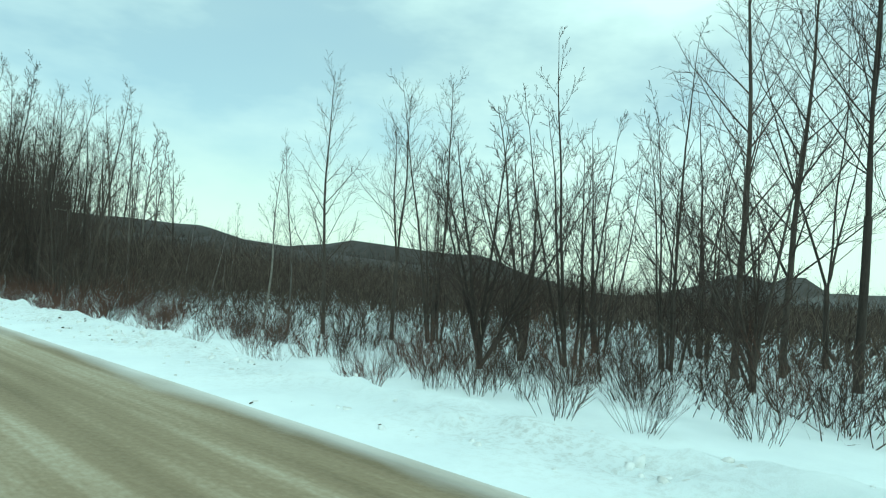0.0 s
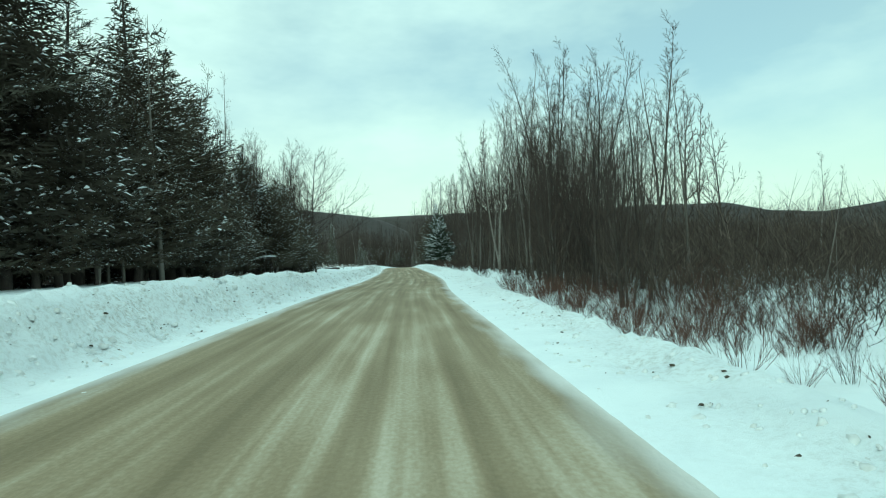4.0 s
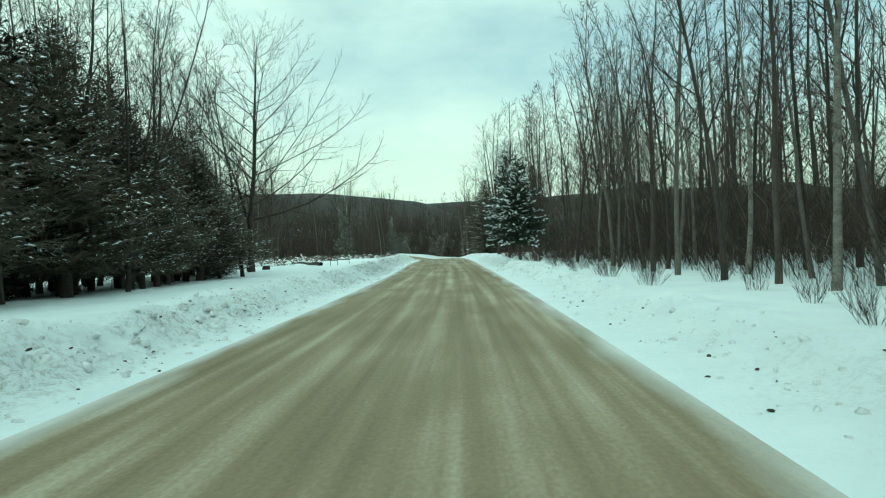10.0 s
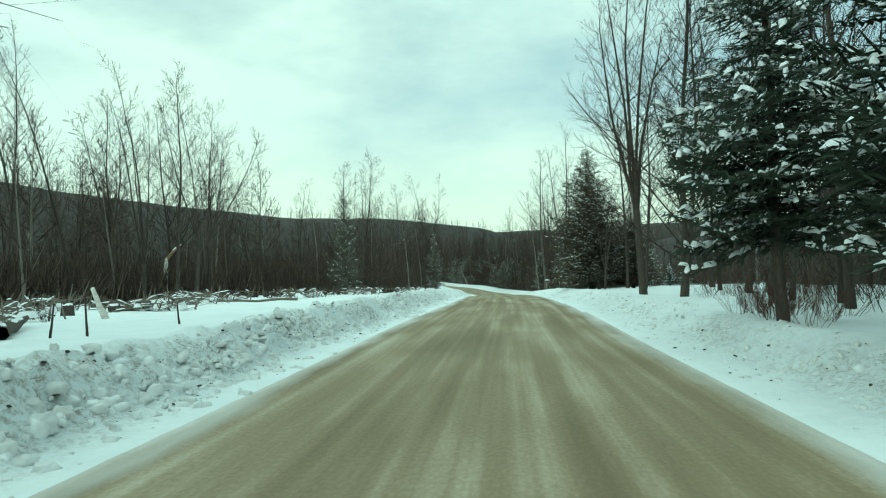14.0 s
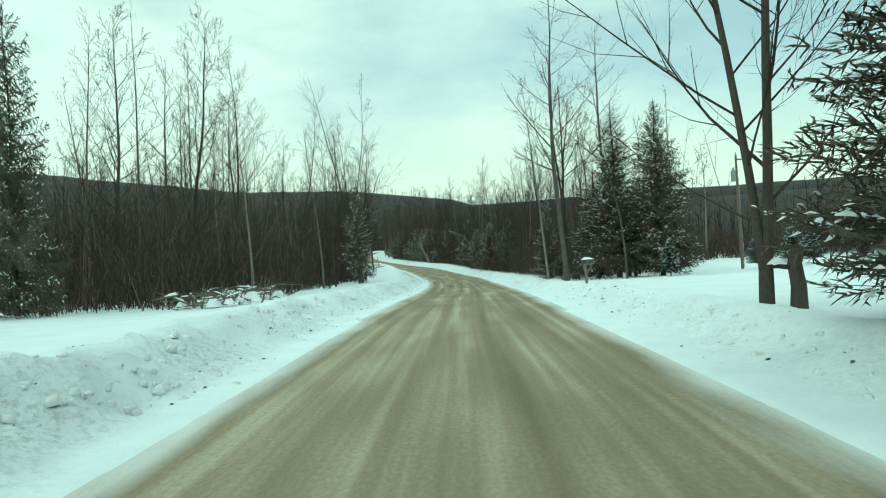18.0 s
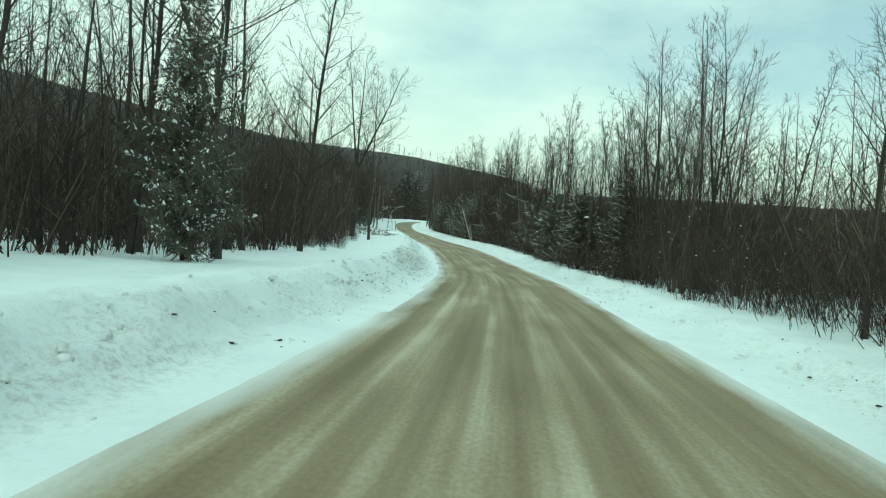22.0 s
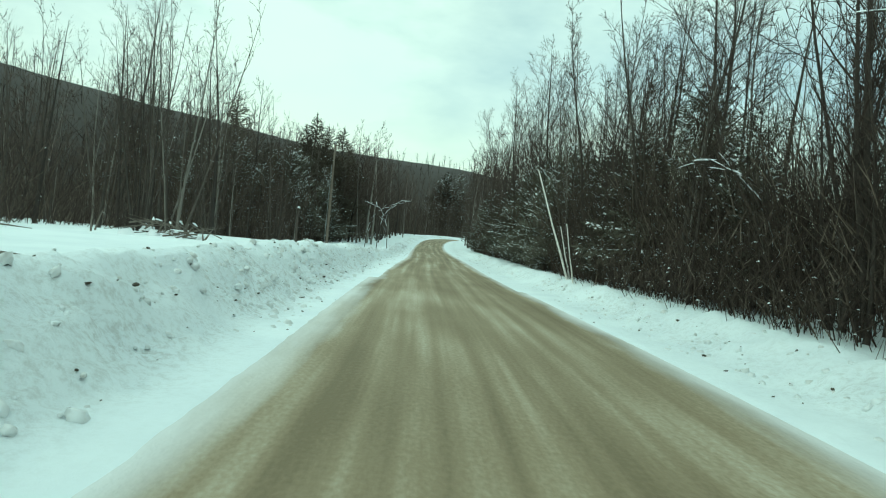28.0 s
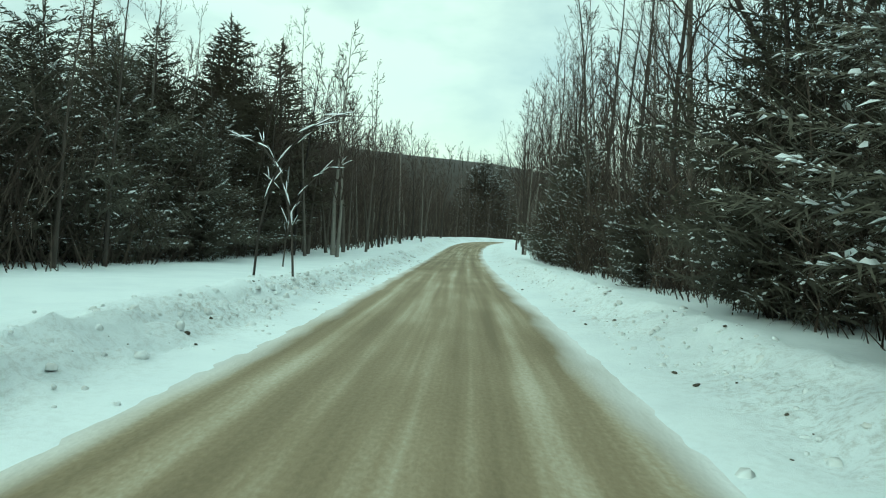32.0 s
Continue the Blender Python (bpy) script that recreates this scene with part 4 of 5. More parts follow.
plant(TWIN, 2.75, 126.2, 13, 14, 1); poplar(-20.2, 152.6, 15.5, 18); birch(-28.5, 172.0, 12, 19)
birch(-12.7, 234.4, 5.5, 22)
fir(-52.3, 289.1, 16.5, 23); fir(-54.6, 291.0, 15.5, 24); fir(-63.5, 288.0, 19.0, 25); fir(-58.0, 288, 13, 26); fir(-66.5, 284.0, 15, 27)
for x, y, h in ((-59.5, 388.0, 19.0), (-56.5, 392.0, 19.5), (-62.5, 391.0, 17.0)):
    cedar(x, y, h, int(h * 2))

for k, (x, y, h, make) in enumerate(((-44.3, 268.0, 9.4, hemlock), (-46.6, 276.0, 11.4, fir), (-48.0, 284.0, 14.2, fir), (-48.6, 290.0, 15.0, fir), (-51.7, 270.0, 11.3, cedar), (-45.8, 272.5, 7.8, hemlock), (-44.6, 271.5, 6.5, hemlock), (-44.5, 277.0, 7.0, hemlock), (-46.6, 281.0, 9.0, cedar), (-43.8, 262.0, 6.8, hemlock), (-45.8, 262.5, 8.2, cedar), (-48.5, 262.0, 9.5, hemlock))):
    make(x, y, h, 290 + k)

# trees of the field beside the start
for k, (x, y, h, make) in enumerate(((10.6, -8.6, 8.8, MAPLE), (10.1, -7.4, 6.5, POPLAR), (9.3, -7.2, 6.2, BIRCH), (11.6, -10.7, 8.0, MAPLE), (12.3, -11.8, 8.2, CLUMP), (12.8, -11.3, 8.4, MAPLE), (9.2, -16.2, 5.6, SPREAD), (11.2, -15.8, 6.4, SPREAD), (11.8, -16.9, 8.6, CLUMP), (13.4, -18.6, 8.6, CLUMP), (13.8, -20.0, 12.0, MAPLE), (11.9, -21.0, 5.4, SPREAD), (15.4, -20.6, 12.5, MAPLE), (14.2, -22.4, 12.5, MAPLE), (16.6, -22.9, 13, POPLAR), (18.5, -17.4, 9.5, CLUMP), (20.0, -20.5, 11, MAPLE), (15.5, -15.5, 7.5, CLUMP))):
    plant(make, x, y, h, {0: 14.0, 1: 15.0, 2: 12.0, 3: 10.5, 4: 6.5}[[MAPLE, POPLAR, BIRCH, CLUMP, SPREAD].index(make)], 200 + k, lean=0.03)
for k, (x, y, h) in enumerate(((13.1, 3.7, 4.6), (14.6, 5.2, 3.4), (20.4, 14.8, 6.5), (18.5, 17.5, 6.0))):
    birch(x, y, h, 230 + k)
birch(13.5, -23.0, 13, 240); birch(15.5, -25.0, 13.5, 241)

# more of the taller trees that rise over the brush
for k, (x, y, h, make) in enumerate(((-20.3, 152.4, 18.2, maple), (-13.9, 171.4, 18.3, maple), (-21.7, 147.1, 15.7, maple), (-18.5, 139.6, 11.9, poplar), (-26.4, 208.5, 8.5, maple), (-30.0, 213.4, 9.9, maple), (-23.7, 205.5, 7.1, poplar), (-41.4, 242.5, 15.0, maple), (-38.3, 240.2, 10.4, maple), (-39.6, 247.4, 12.6, maple), (-41.6, 253.5, 13.2, maple), (-39.3, 243.6, 11.4, poplar), (-15.9, 182.5, 15.5, maple), (-16.4, 178.0, 15.1, poplar), (-16.4, 171.5, 13.0, maple), (-11.6, 262.0, 18.3, maple), (-15.1, 271.8, 18.3, maple), (-19.6, 206.2, 14.2, maple), (-2.8, 233.0, 18.2, maple), (-20.2, 266.6, 15.5, maple), (-20.0, 258.2, 14, maple), (-18.2, 252.4, 13, poplar), (-26.4, 281.5, 16, poplar), (-31.0, 297.6, 16, maple), (-34.4, 307.6, 17, maple), (-23.0, 271.0, 15, maple), (-20.6, 264.0, 15.5, maple), (-17.4, 256.0, 16.5, maple), (-15.6, 253.6, 16, poplar), (-14.2, 250.4, 15, maple))):
    make(x, y, h, 600 + k)
for k, (x, y, h, make) in enumerate(((-16.6, 50.6, 13.5, cedar), (-17.3, 53.0, 13.2, spruce), (-17.0, 55.6, 12.4, cedar))):
    make(x, y, h, 660 + k)
for k, (x, y, h, make) in enumerate(((-15.2, 20.0, 15.5, cedar), (-15.0, 25.5, 14.5, cedar), (-14.6, 29.0, 12.8, cedar), (-14.4, 33.0, 9.0, cedar), (-17.6, 43.0, 11.6, cedar), (-19.5, 52.0, 17, maple), (-18.5, 66.5, 16.5, maple), (-20.0, 71.0, 16.5, poplar), (-17.5, 61.5, 15.0, maple), (-16.0, 49.0, 14.5, poplar), (-16.4, 30.0, 15.5, poplar), (-17.0, 36.0, 16.5, poplar), (-17.6, 47.0, 15.5, maple), (-16.8, 57.0, 14.5, maple), (-18.2, 62.0, 15.5, maple), (-16.4, 68.0, 14.0, poplar))):
    make(x, y, h, 680 + k)


# ---- woods, stretch by stretch: (first y, last y, nearest side, farthest side, count, low, high, mix) ----
WOODS = (
    # mix: m maple, p poplar, b birch, c clump, s spruce, e cedar, h hemlock
    (4, 26, 7.6, 10.5, 16, 7.5, 11.5, "ccpbmm"),
    (12, 32, 9, 15, 20, 8, 12, "cmpm"),
    (20, 76, 8.4, 12, 52, 11, 16.0, "ppppb"),
    (32, 78, 12, 26, 74, 12, 16.5, "ppmp"),
    (76, 106, 8.5, 30, 56, 13, 17.5, "mmp"),
    (104, 122, 8, 26, 20, 10, 15, "mpp"),
    (116, 124, 6.5, 9, 3, 8, 11, "em"),
    (160, 185, 16, 44, 26, 8, 12, "pmpm"),
    (150, 200, 6.6, 14, 24, 8.5, 13, "mcpmcm"),
    (160, 260, 14, 30, 58, 10, 15, "mmp"),
    (185, 245, 6.4, 14, 38, 9, 14, "mcpmmb"),
    (205, 232, 5.8, 9, 18, 6, 11, "cpmcpbmph"),
    (226, 300, 5.8, 8.8, 54, 4.5, 11, "hhhcb"),
    (225, 300, 6.2, 12, 22, 11, 16, "mmp"),
    (262, 300, -14.5, -32, 34, 9, 15, "hepe"),
    (285, 345, -7.5, -30, 150, 12, 17, "mpmm"),
    (256, 300, -13, -24, 24, 7, 13, "hehp"),
    (235, 330, 7.0, 20, 52, 9, 15, "pmmpm"),
    (320, 420, 6, 26, 76, 9, 17, "pmmpp"),
    (285, 350, 5.8, 12, 34, 13, 19, "mpp"),
    (-14, 20, -13, -26, 40, 15, 21, "eeehepe"),
    (8, 72, -12.5, -17, 58, 8.5, 14, "eehepe"),
    (12, 72, -11.5, -16, 20, 10, 15, "pmp"),
    (14, 74, -16, -24, 34, 12, 16, "pmp"),
    (104, 150, -24, -50, 44, 10, 15.5, "mpmm"),
    (10, 70, -17, -30, 46, 10, 16, "pmep"),
    (62, 76, -14, -26, 9, 6, 12, "epm"),
    (118, 190, -34, -62, 60, 8, 14, "pmpbm"),
    (140, 178, -9.5, -16, 22, 8, 14, "mpcbm"),
    (150, 215, -15, -30, 54, 9, 14, "mmpb"),
    (176, 205, -9.8, -15, 14, 6, 12, "ppmc"),
    (205, 245, -15, -34, 46, 7, 13, "mpmc"),
    (232, 330, -12, -18, 70, 6, 14, "pmpcmcp"),
    (250, 345, -16, -40, 100, 9, 16, "pmpmm"),
    (330, 430, -6, -34, 110, 12, 18, "pmppm"),
)


def open_yard(x, y):
    """The yard beside the mailbox and the shelter's clearing, kept free of woods."""
    return (123 < y < 190 and x > 8.6 + (y - 155) * 0.30) or (30 < y < 49 and -15.4 < x < -8)


MAKERS = {"m": maple, "p": poplar, "b": birch, "c": clump, "s": spruce, "e": cedar, "h": hemlock}
rng = random.Random(5)
seed = 1000
BACK = []
for y0, y1, u0, u1, count, low, high, mix in WOODS:
    spots = []
    for _ in range(count):
        best = None
        for _ in range(5):
            y = rng.uniform(y0, y1); u = rng.uniform(u0, u1)
            x = float(way_x(y)) + u / float(way_cos(y))
            d = min([math.hypot(x - a, y - b) for a, b in spots] or [99])
            if best is None or d > best[0]: best = (d, x, y)
        spots.append(best[1:])
        if open_yard(best[1], best[2]): continue
        k = mix[rng.randrange(len(mix))]; seed += 1
        h = rng.uniform(low, high) * (0.75 if k in "eh" else 1.0)
        if k in "mpbc" and (abs(side(best[1], best[2])) > 11.5 or best[2] > 262):
            BACK.append(("mpbc".index(k) * 6 + seed % 3 + (3 if best[2] > 285 or abs(side(best[1], best[2])) > 24 else 0), best[1], best[2], h, rng.uniform(0, 6.283)))
        else:
            MAKERS[k](best[1], best[2], h, seed)
for x, y in [(rng.uniform(-60, -30), rng.uniform(100, 185)) for _ in range(40)]:
    BACK.append((3 + rng.randrange(3), x, y, rng.uniform(10, 15), rng.uniform(0, 6.283)))


def back_woods():
    """The trees behind the first rows, joined: too many to tell apart."""
    vs, fs, starts, slots, base, corner = [], [], [], [], 0, 0
    forms = []
    for height, trunk_r, first, limbs, spread, reach, stems, twigs, subs in ((14, 0.15, 0.24, 18, 0.7, 0.28, 1, 4, 6), (15, 0.115, 0.3, 16, 0.6, 0.19, 1, 4, 5), (12, 0.085, 0.36, 13, 0.55, 0.18, 1, 3, 5), (10.5, 0.085, 0.16, 9, 0.6, 0.24, 5, 3, 4)):
        for k in range(6):
            s, c = Shape(), Shape()
            branching(random.Random(300 + len(forms)), height, trunk_r, first, limbs, spread, reach, stems, 0.04, twigs, subs, s, c, True, 1.0 if k < 3 else 2.2)
            own = len(s.v); faces = s.f + [tuple(i + own for i in f) for f in c.f]
            v = np.array(s.v + c.v) / height
            n = [len(f) for f in faces]
            forms.append((v, np.array([i for f in faces for i in f]), np.cumsum([0] + n[:-1]), np.array([1] * len(s.f) + [0] * len(c.f))))
    for form, x, y, k, turn in BACK:
        v, li, ls, slot = forms[form]
        c, s = math.cos(turn), math.sin(turn)
        q = v @ np.array([[c, s, 0], [-s, c, 0], [0, 0, 1]]) * k + (x, y, float(ground_z(x, y)))
        vs.append(q); fs.append(li + base); starts.append(ls + corner); slots.append(slot)
        base += len(q); corner += len(li)
    v, li, ls = np.concatenate(vs), np.concatenate(fs), np.concatenate(starts)
    me = bpy.data.meshes.new("woodland")
    me.vertices.add(len(v)); me.vertices.foreach_set("co", v.ravel())
    me.loops.add(len(li)); me.loops.foreach_set("vertex_index", li)
    me.polygons.add(len(ls)); me.polygons.foreach_set("loop_start", ls)
    me.polygons.foreach_set("material_index", np.concatenate(slots))
    me.update(calc_edges=True)
    me.validate()
    me.materials.append(TWIG); me.materials.append(STEMS)
    return tagged(new("woodland", me), "leafless woods standing in rows behind the roadside trees", "woods", kind="stuff")


back_woods()

# shrubs: along the field edge, and scattered under the woods' rim
for y0, y1, u0, u1, count, low, high, maker in ((-18, 14, 5.2, 9.5, 100, 0.5, 1.15, red_bush), (-28, 22, 9.0, 14, 22, 0.8, 1.6, red_bush), (-27, -9, 7.2, 11, 44, 0.6, 1.2, bush), (-9, 2, 6.8, 9.5, 12, 0.6, 1.0, bush),
                                               (8, 80, 5.8, 8.5, 44, 0.5, 1.3, bush), (76, 100, 7, 12, 14, 0.7, 1.4, red_bush), (160, 192, 5.6, 8.5, 28, 1.2, 2.6, bush), (78, 92, 5.6, 8, 16, 0.7, 1.3, red_bush),
                                               (190, 240, 5.2, 8, 24, 1.0, 2.2, bush), (145, 215, -8.6, -12, 30, 0.7, 1.8, bush), (200, 250, -12, -18, 14, 0.8, 2.0, bush), (84, 135, -13, -26, 8, 0.5, 1.2, bush)):
    for _ in range(count):
        y = rng.uniform(y0, y1); u = rng.uniform(u0, u1); seed += 1
        maker(float(way_x(y)) + u / float(way_cos(y)), y, rng.uniform(low, high), seed)


# ---- what nobody could count: undergrowth, far woods ----
def undergrowth():
    """Saplings and brush filling the woods between the trunks."""
    s, flecks = Shape(), Shape(); r = random.Random(77)
    zones = ((0, 26, 7.5, 30, 2600, 1.0, 4.2), (62, 104, 8.5, 22, 2400, 1.5, 5.0), (-30, 40, 16, 60, 4600, 1.2, 3.5), (-30, 20, 9, 24, 5200, 0.5, 1.7), (22, 80, 9.5, 34, 9000, 1.2, 5.5), (78, 125, 14, 40, 1300, 1.0, 4.0), (150, 205, 15, 30, 4200, 1.2, 4.8), (150, 205, 8, 16, 160, 1.2, 3.6), (200, 300, 6.0, 26, 11000, 1.4, 5.6), (300, 420, 7, 34, 2400, 1.5, 4.5), (205, 300, 5.8, 9.5, 3000, 1.5, 5.5), (186, 236, 4.8, 6.6, 900, 0.7, 2.4), (165, 232, 7.0, 24, 6000, 2.6, 5.6), (150, 190, 6, 9, 500, 1.0, 3.0),
             (-40, 66, -14, -40, 3000, 0.8, 4.0), (62, 135, -28, -70, 2600, 1.0, 4.5), (136, 215, -10.2, -32, 11500, 1.0, 6.0), (300, 420, -9, -48, 7000, 4, 11), (256, 302, -13, -34, 2600, 3, 8.5), (345, 430, 6, 34, 3000, 3, 9), (205, 260, -14.5, -40, 4200, 1.0, 4.2), (250, 345, -12, -36, 8500, 1.2, 5.5), (340, 430, -8, -40, 2200, 1.5, 4.5), (-5, 130, 30, 80, 2600, 2, 5))
    for y0, y1, u0, u1, count, low, high in zones:
        for _ in range(count):
            y = r.uniform(y0, y1); u = r.uniform(u0, u1)
            x = float(np.interp(y, WAY_Y, WAY_X)) + u
            if open_yard(x, y): continue
            h = r.uniform(low, high)
            todo.append((x, y, h))
    xs = np.array([t[0] for t in todo]); yy = np.array([t[1] for t in todo]); zz = ground_z(xs, yy)
    for (x, y, h), z in zip(todo, zz):
        b = Vector((x, y, float(z) - 0.1)); d = Vector((r.uniform(-0.28, 0.28), r.uniform(-0.28, 0.28), 1))
        d.x += r.gauss(0, 0.28); d.y += r.gauss(0, 0.28)
        top = b + d.normalized() * h; mid = b.lerp(top, 0.5) + Vector((r.gauss(0, 0.06), r.gauss(0, 0.06), 0)) * h
        s.twig(b, mid, 0.007 + 0.003 * h); s.twig(mid, top, 0.005 + 0.002 * h)
        if y > 175 and abs(x - float(np.interp(y, WAY_Y, WAY_X))) < 15 and r.random() < 0.3:
            for _ in range(2):
                c = b.lerp(top, r.uniform(0.15, 0.9)) + Vector((r.uniform(-.25, .25), r.uniform(-.25, .25), 0)); flecks.fleck(c, r.choice((0.015, 0.02, 0.025, 0.03, 0.045)), r)
        for _ in range(6):
            f = r.uniform(0.12, 0.85); p = b.lerp(top, f)
            e = p + Vector((r.uniform(-1, 1), r.uniform(-1, 1), r.uniform(0.1, 1.2))).normalized() * h * r.uniform(0.18, 0.42)
            w = Vector((r.uniform(-1, 1), r.uniform(-1, 1), 0)).normalized() * 0.012
            s.face(p - w, p + w, e)
            q = p.lerp(e, 0.45)
            s.face(q - w * 0.7, q + w * 0.7, q + (e - p) * 0.4 + Vector((r.uniform(-1, 1), r.uniform(-1, 1), r.uniform(0, 1))) * h * 0.08)
    tagged(new("snow_flecks", flecks.mesh("snow_flecks", SNOW, True)), "small clumps of snow caught in the roadside brush", "snow", kind="stuff")
    return tagged(new("undergrowth", s.mesh("undergrowth", BRUSH)), "dense leafless brush and saplings between the trunks", "undergrowth", kind="stuff")


todo = []
undergrowth()


def far_woods():
    """Bare woods on the hills and behind the roadside trees."""
    s = Shape(); r = random.Random(8); pts = []
    while len(pts) < 9000:
        x, y = r.uniform(-520, 700), r.uniform(-320, 1050)
        u = x - float(np.interp(y, WAY_Y, WAY_X))
        if (abs(u) < 40 and y < 425) or (u > 0 and y < 160 and u < 75 and r.random() < 0.5): continue
        if -70 < u < -30 and 60 < y < 120: continue
        near = math.exp(-math.hypot(x, y - 150) / 420)
        if r.random() > 0.25 + near: continue
        pts.append((x, y))
    xs, ys = np.array(pts).T; zs = ground_z(xs, ys)
    for x, y, z in zip(xs, ys, zs):
        h = r.uniform(7, 12.5) * (0.75 if z > 20 else 1.0) * (0.35 if y < 140 and x > 20 and z < 20 else 1.0); b = Vector((x, y, z - 0.3)); top = b + Vector((r.uniform(-.6, .6), r.uniform(-.6, .6), h))
        s.spike(b, top, 0.16)
        for _ in range(9):
            f = r.uniform(0.3, 0.92); p = b.lerp(top, f)
            e = p + Vector((r.uniform(-1, 1), r.uniform(-1, 1), r.uniform(0.5, 1.5))).normalized() * h * r.uniform(0.15, 0.3)
            w = Vector((r.uniform(-1, 1), r.uniform(-1, 1), 0)).normalized() * 0.10
            s.face(p - w, p + w, e)
    return tagged(new("far_woods", s.mesh("far_woods", HILLWOOD)), "grey-brown leafless woods covering the hills", "woods", kind="stuff")


far_woods()


def thicket():
    """Dense brush in front of the hills, seen as one brown mass."""
    s = Shape(); r = random.Random(21); pts = []
    for y0, y1, u0, u1, count in ((-60, 30, 24, 110, 3600), (30, 140, 26, 70, 2600), (125, 240, 26, 70, 3000), (230, 420, 22, 70, 3400), (-60, 70, -28, -80, 2400), (62, 140, -27, -90, 8000), (100, 150, -24, -50, 2500), (136, 215, -22, -70, 4200), (205, 420, -24, -80, 5200)):
        for _ in range(count):
            y = r.uniform(y0, y1) + r.gauss(0, 12); x = float(np.interp(y, WAY_Y, WAY_X)) + u0 + (u1 - u0) * (r.random() ** 1.7 * 1.25 + abs(r.gauss(0, 0.1)))
            if not (open_yard(x, y) and x < 40): pts.append((x, y))
    xs, ys = np.array(pts).T; zs = ground_z(xs, ys)
    for x, y, z in zip(xs, ys, zs):
        h = r.uniform(2.2, 5.2) * (0.5 if y < 30 and x > 0 else 1.0); b = Vector((x, y, z - 0.1))
        for _ in range(7):
            e = b + Vector((r.uniform(-0.45, 0.45), r.uniform(-0.45, 0.45), r.uniform(0.55, 1.0))) * h
            p = b + Vector((r.uniform(-0.8, 0.8), r.uniform(-0.8, 0.8), 0)); a = r.uniform(0, 3.14)
            w = Vector((math.cos(a), math.sin(a), 0)) * r.uniform(0.025, 0.06)
            s.face(p - w, p + w, e)
            q = p.lerp(e, r.uniform(0.3, 0.6)); s.face(q - w * 0.6, q + w * 0.6, q + Vector((r.uniform(-1, 1), r.uniform(-1, 1), r.uniform(0.4, 1.4))) * h * 0.22)
    return tagged(new("thicket", s.mesh("thicket", BRUSH)), "dense grey-brown leafless brush before the hills", "undergrowth", kind="stuff")


thicket()


# ---- roadside things ----
def stump(x, y, r0, h, seed, group="cut stumps"):
    rr = random.Random(seed); s = Shape(); c = Shape()
    t = thing("tree_stump", "dark sawn tree stump capped with snow", "stump", pose(x, y, float(ground_z(x, y))), group)
    n = 9
    ring = [r0 * rr.uniform(0.85, 1.2) for _ in range(n)]
    for z, k in ((-0.2, 1.35), (0.08, 1.12), (h, 1.0)):
        for j in range(n):
            a = 6.283 * j / n; s.v.append((math.cos(a) * ring[j] * k, math.sin(a) * ring[j] * k, z + (0.03 * math.sin(j) if z == h else 0)))
    for q in range(2):
        for j in range(n): s.f.append((q * n + j, q * n + (j + 1) % n, q * n + n + (j + 1) % n, q * n + n + j))
    s.f.append(tuple(2 * n + j for j in range(n)))
    part("wood", s, BARK, t)
    c.pad(Vector((0, 0, h + 0.03)), Vector((1, 0, 0)), r0 * 1.02, r0 * 1.0, 0.07, seed)
    part("snow_cap", c, SNOW, t, smooth=True)
    return t


def log(name, a, b, r0, label, mat=BARK, snowy=True, group=""):
    """A fallen or leaning stem between two points, with snow along its top."""
    a, b = Vector(a), Vector(b)
    t = thing(name, label, "log", Matrix.Translation(a), group)
    s = Shape(); d = b - a
    pts = [d * k / 4 + Vector((0, 0, 0.04 * math.sin(2.2 * k))) for k in range(5)]
    s.tube(pts, [r0 * (1.1 - 0.13 * k) for k in range(5)], 7)
    part("stem", s, mat, t, smooth=True)
    if snowy:
        c = Shape()
        r = random.Random(int(a.x * 37 + a.y * 11)); q = 0.02
        while q < 0.95:
            w = r.uniform(0.05, 0.2)
            if r.random() < 0.75: c.pad(d * (q + w / 2) + Vector((0, 0, r0 * 0.8 + 0.04 * math.sin(2.2 * (q + w / 2) * 4))), d, d.length * w * 0.62, r0 * r.uniform(0.45, 0.85), r0 * r.uniform(0.3, 0.6), r.random() * 9)
            q += w * r.uniform(0.7, 1.3)
        part("snow_cover", c, SNOW, t, smooth=True)["kind"] = "stuff"
    return t


def gz(x, y, up=0.0): return (x, y, float(ground_z(x, y)) + up)


stump(-15.6, 81.9, 0.19, 0.5, 1); stump(-14.7, 83.2, 0.24, 0.3, 2); stump(-18.2, 90.5, 0.22, 0.4, 3); stump(-16.4, 95.0, 0.2, 0.35, 4)
log("fallen_log", gz(-13.89, 93.44, -0.1), gz(-14.51, 93.64, 0.95), 0.11, "pale broken log propped in the snow", BARK_WHITE, False, "logging debris")
log("broken_stake", gz(-9.77, 86.83, -0.1), gz(-9.82, 86.83, 0.8), 0.028, "thin dark broken stem standing in snow", BARK, False, "broken stems in the clearing")
log("broken_stake", gz(-10.33, 86.42, -0.1), gz(-10.23, 86.42, 0.7), 0.028, "thin dark broken stem standing in snow", BARK, False, "broken stems in the clearing")
log("broken_stake", gz(-9.29, 89.72, -0.1), gz(-9.35, 89.72, 0.5), 0.028, "thin dark broken stem standing in snow", BARK, False, "broken stems in the clearing")
log("fallen_log", gz(-10.95, 85.82, 0.12), gz(-13.67, 89.76, 0.2), 0.15, "thick dark log under a band of snow", BARK, True, "logging debris")
log("fallen_log", gz(-17.2, 98.4, 0.06), gz(-15.3, 100.2, 0.12), 0.15, "dark fallen log half buried in snow", BARK, True, "logging debris")
log("fallen_log", gz(-22.0, 104.0, 0.1), gz(-18.0, 106.5, 0.2), 0.12, "snow-covered log among cutting debris", BARK, True, "logging debris")
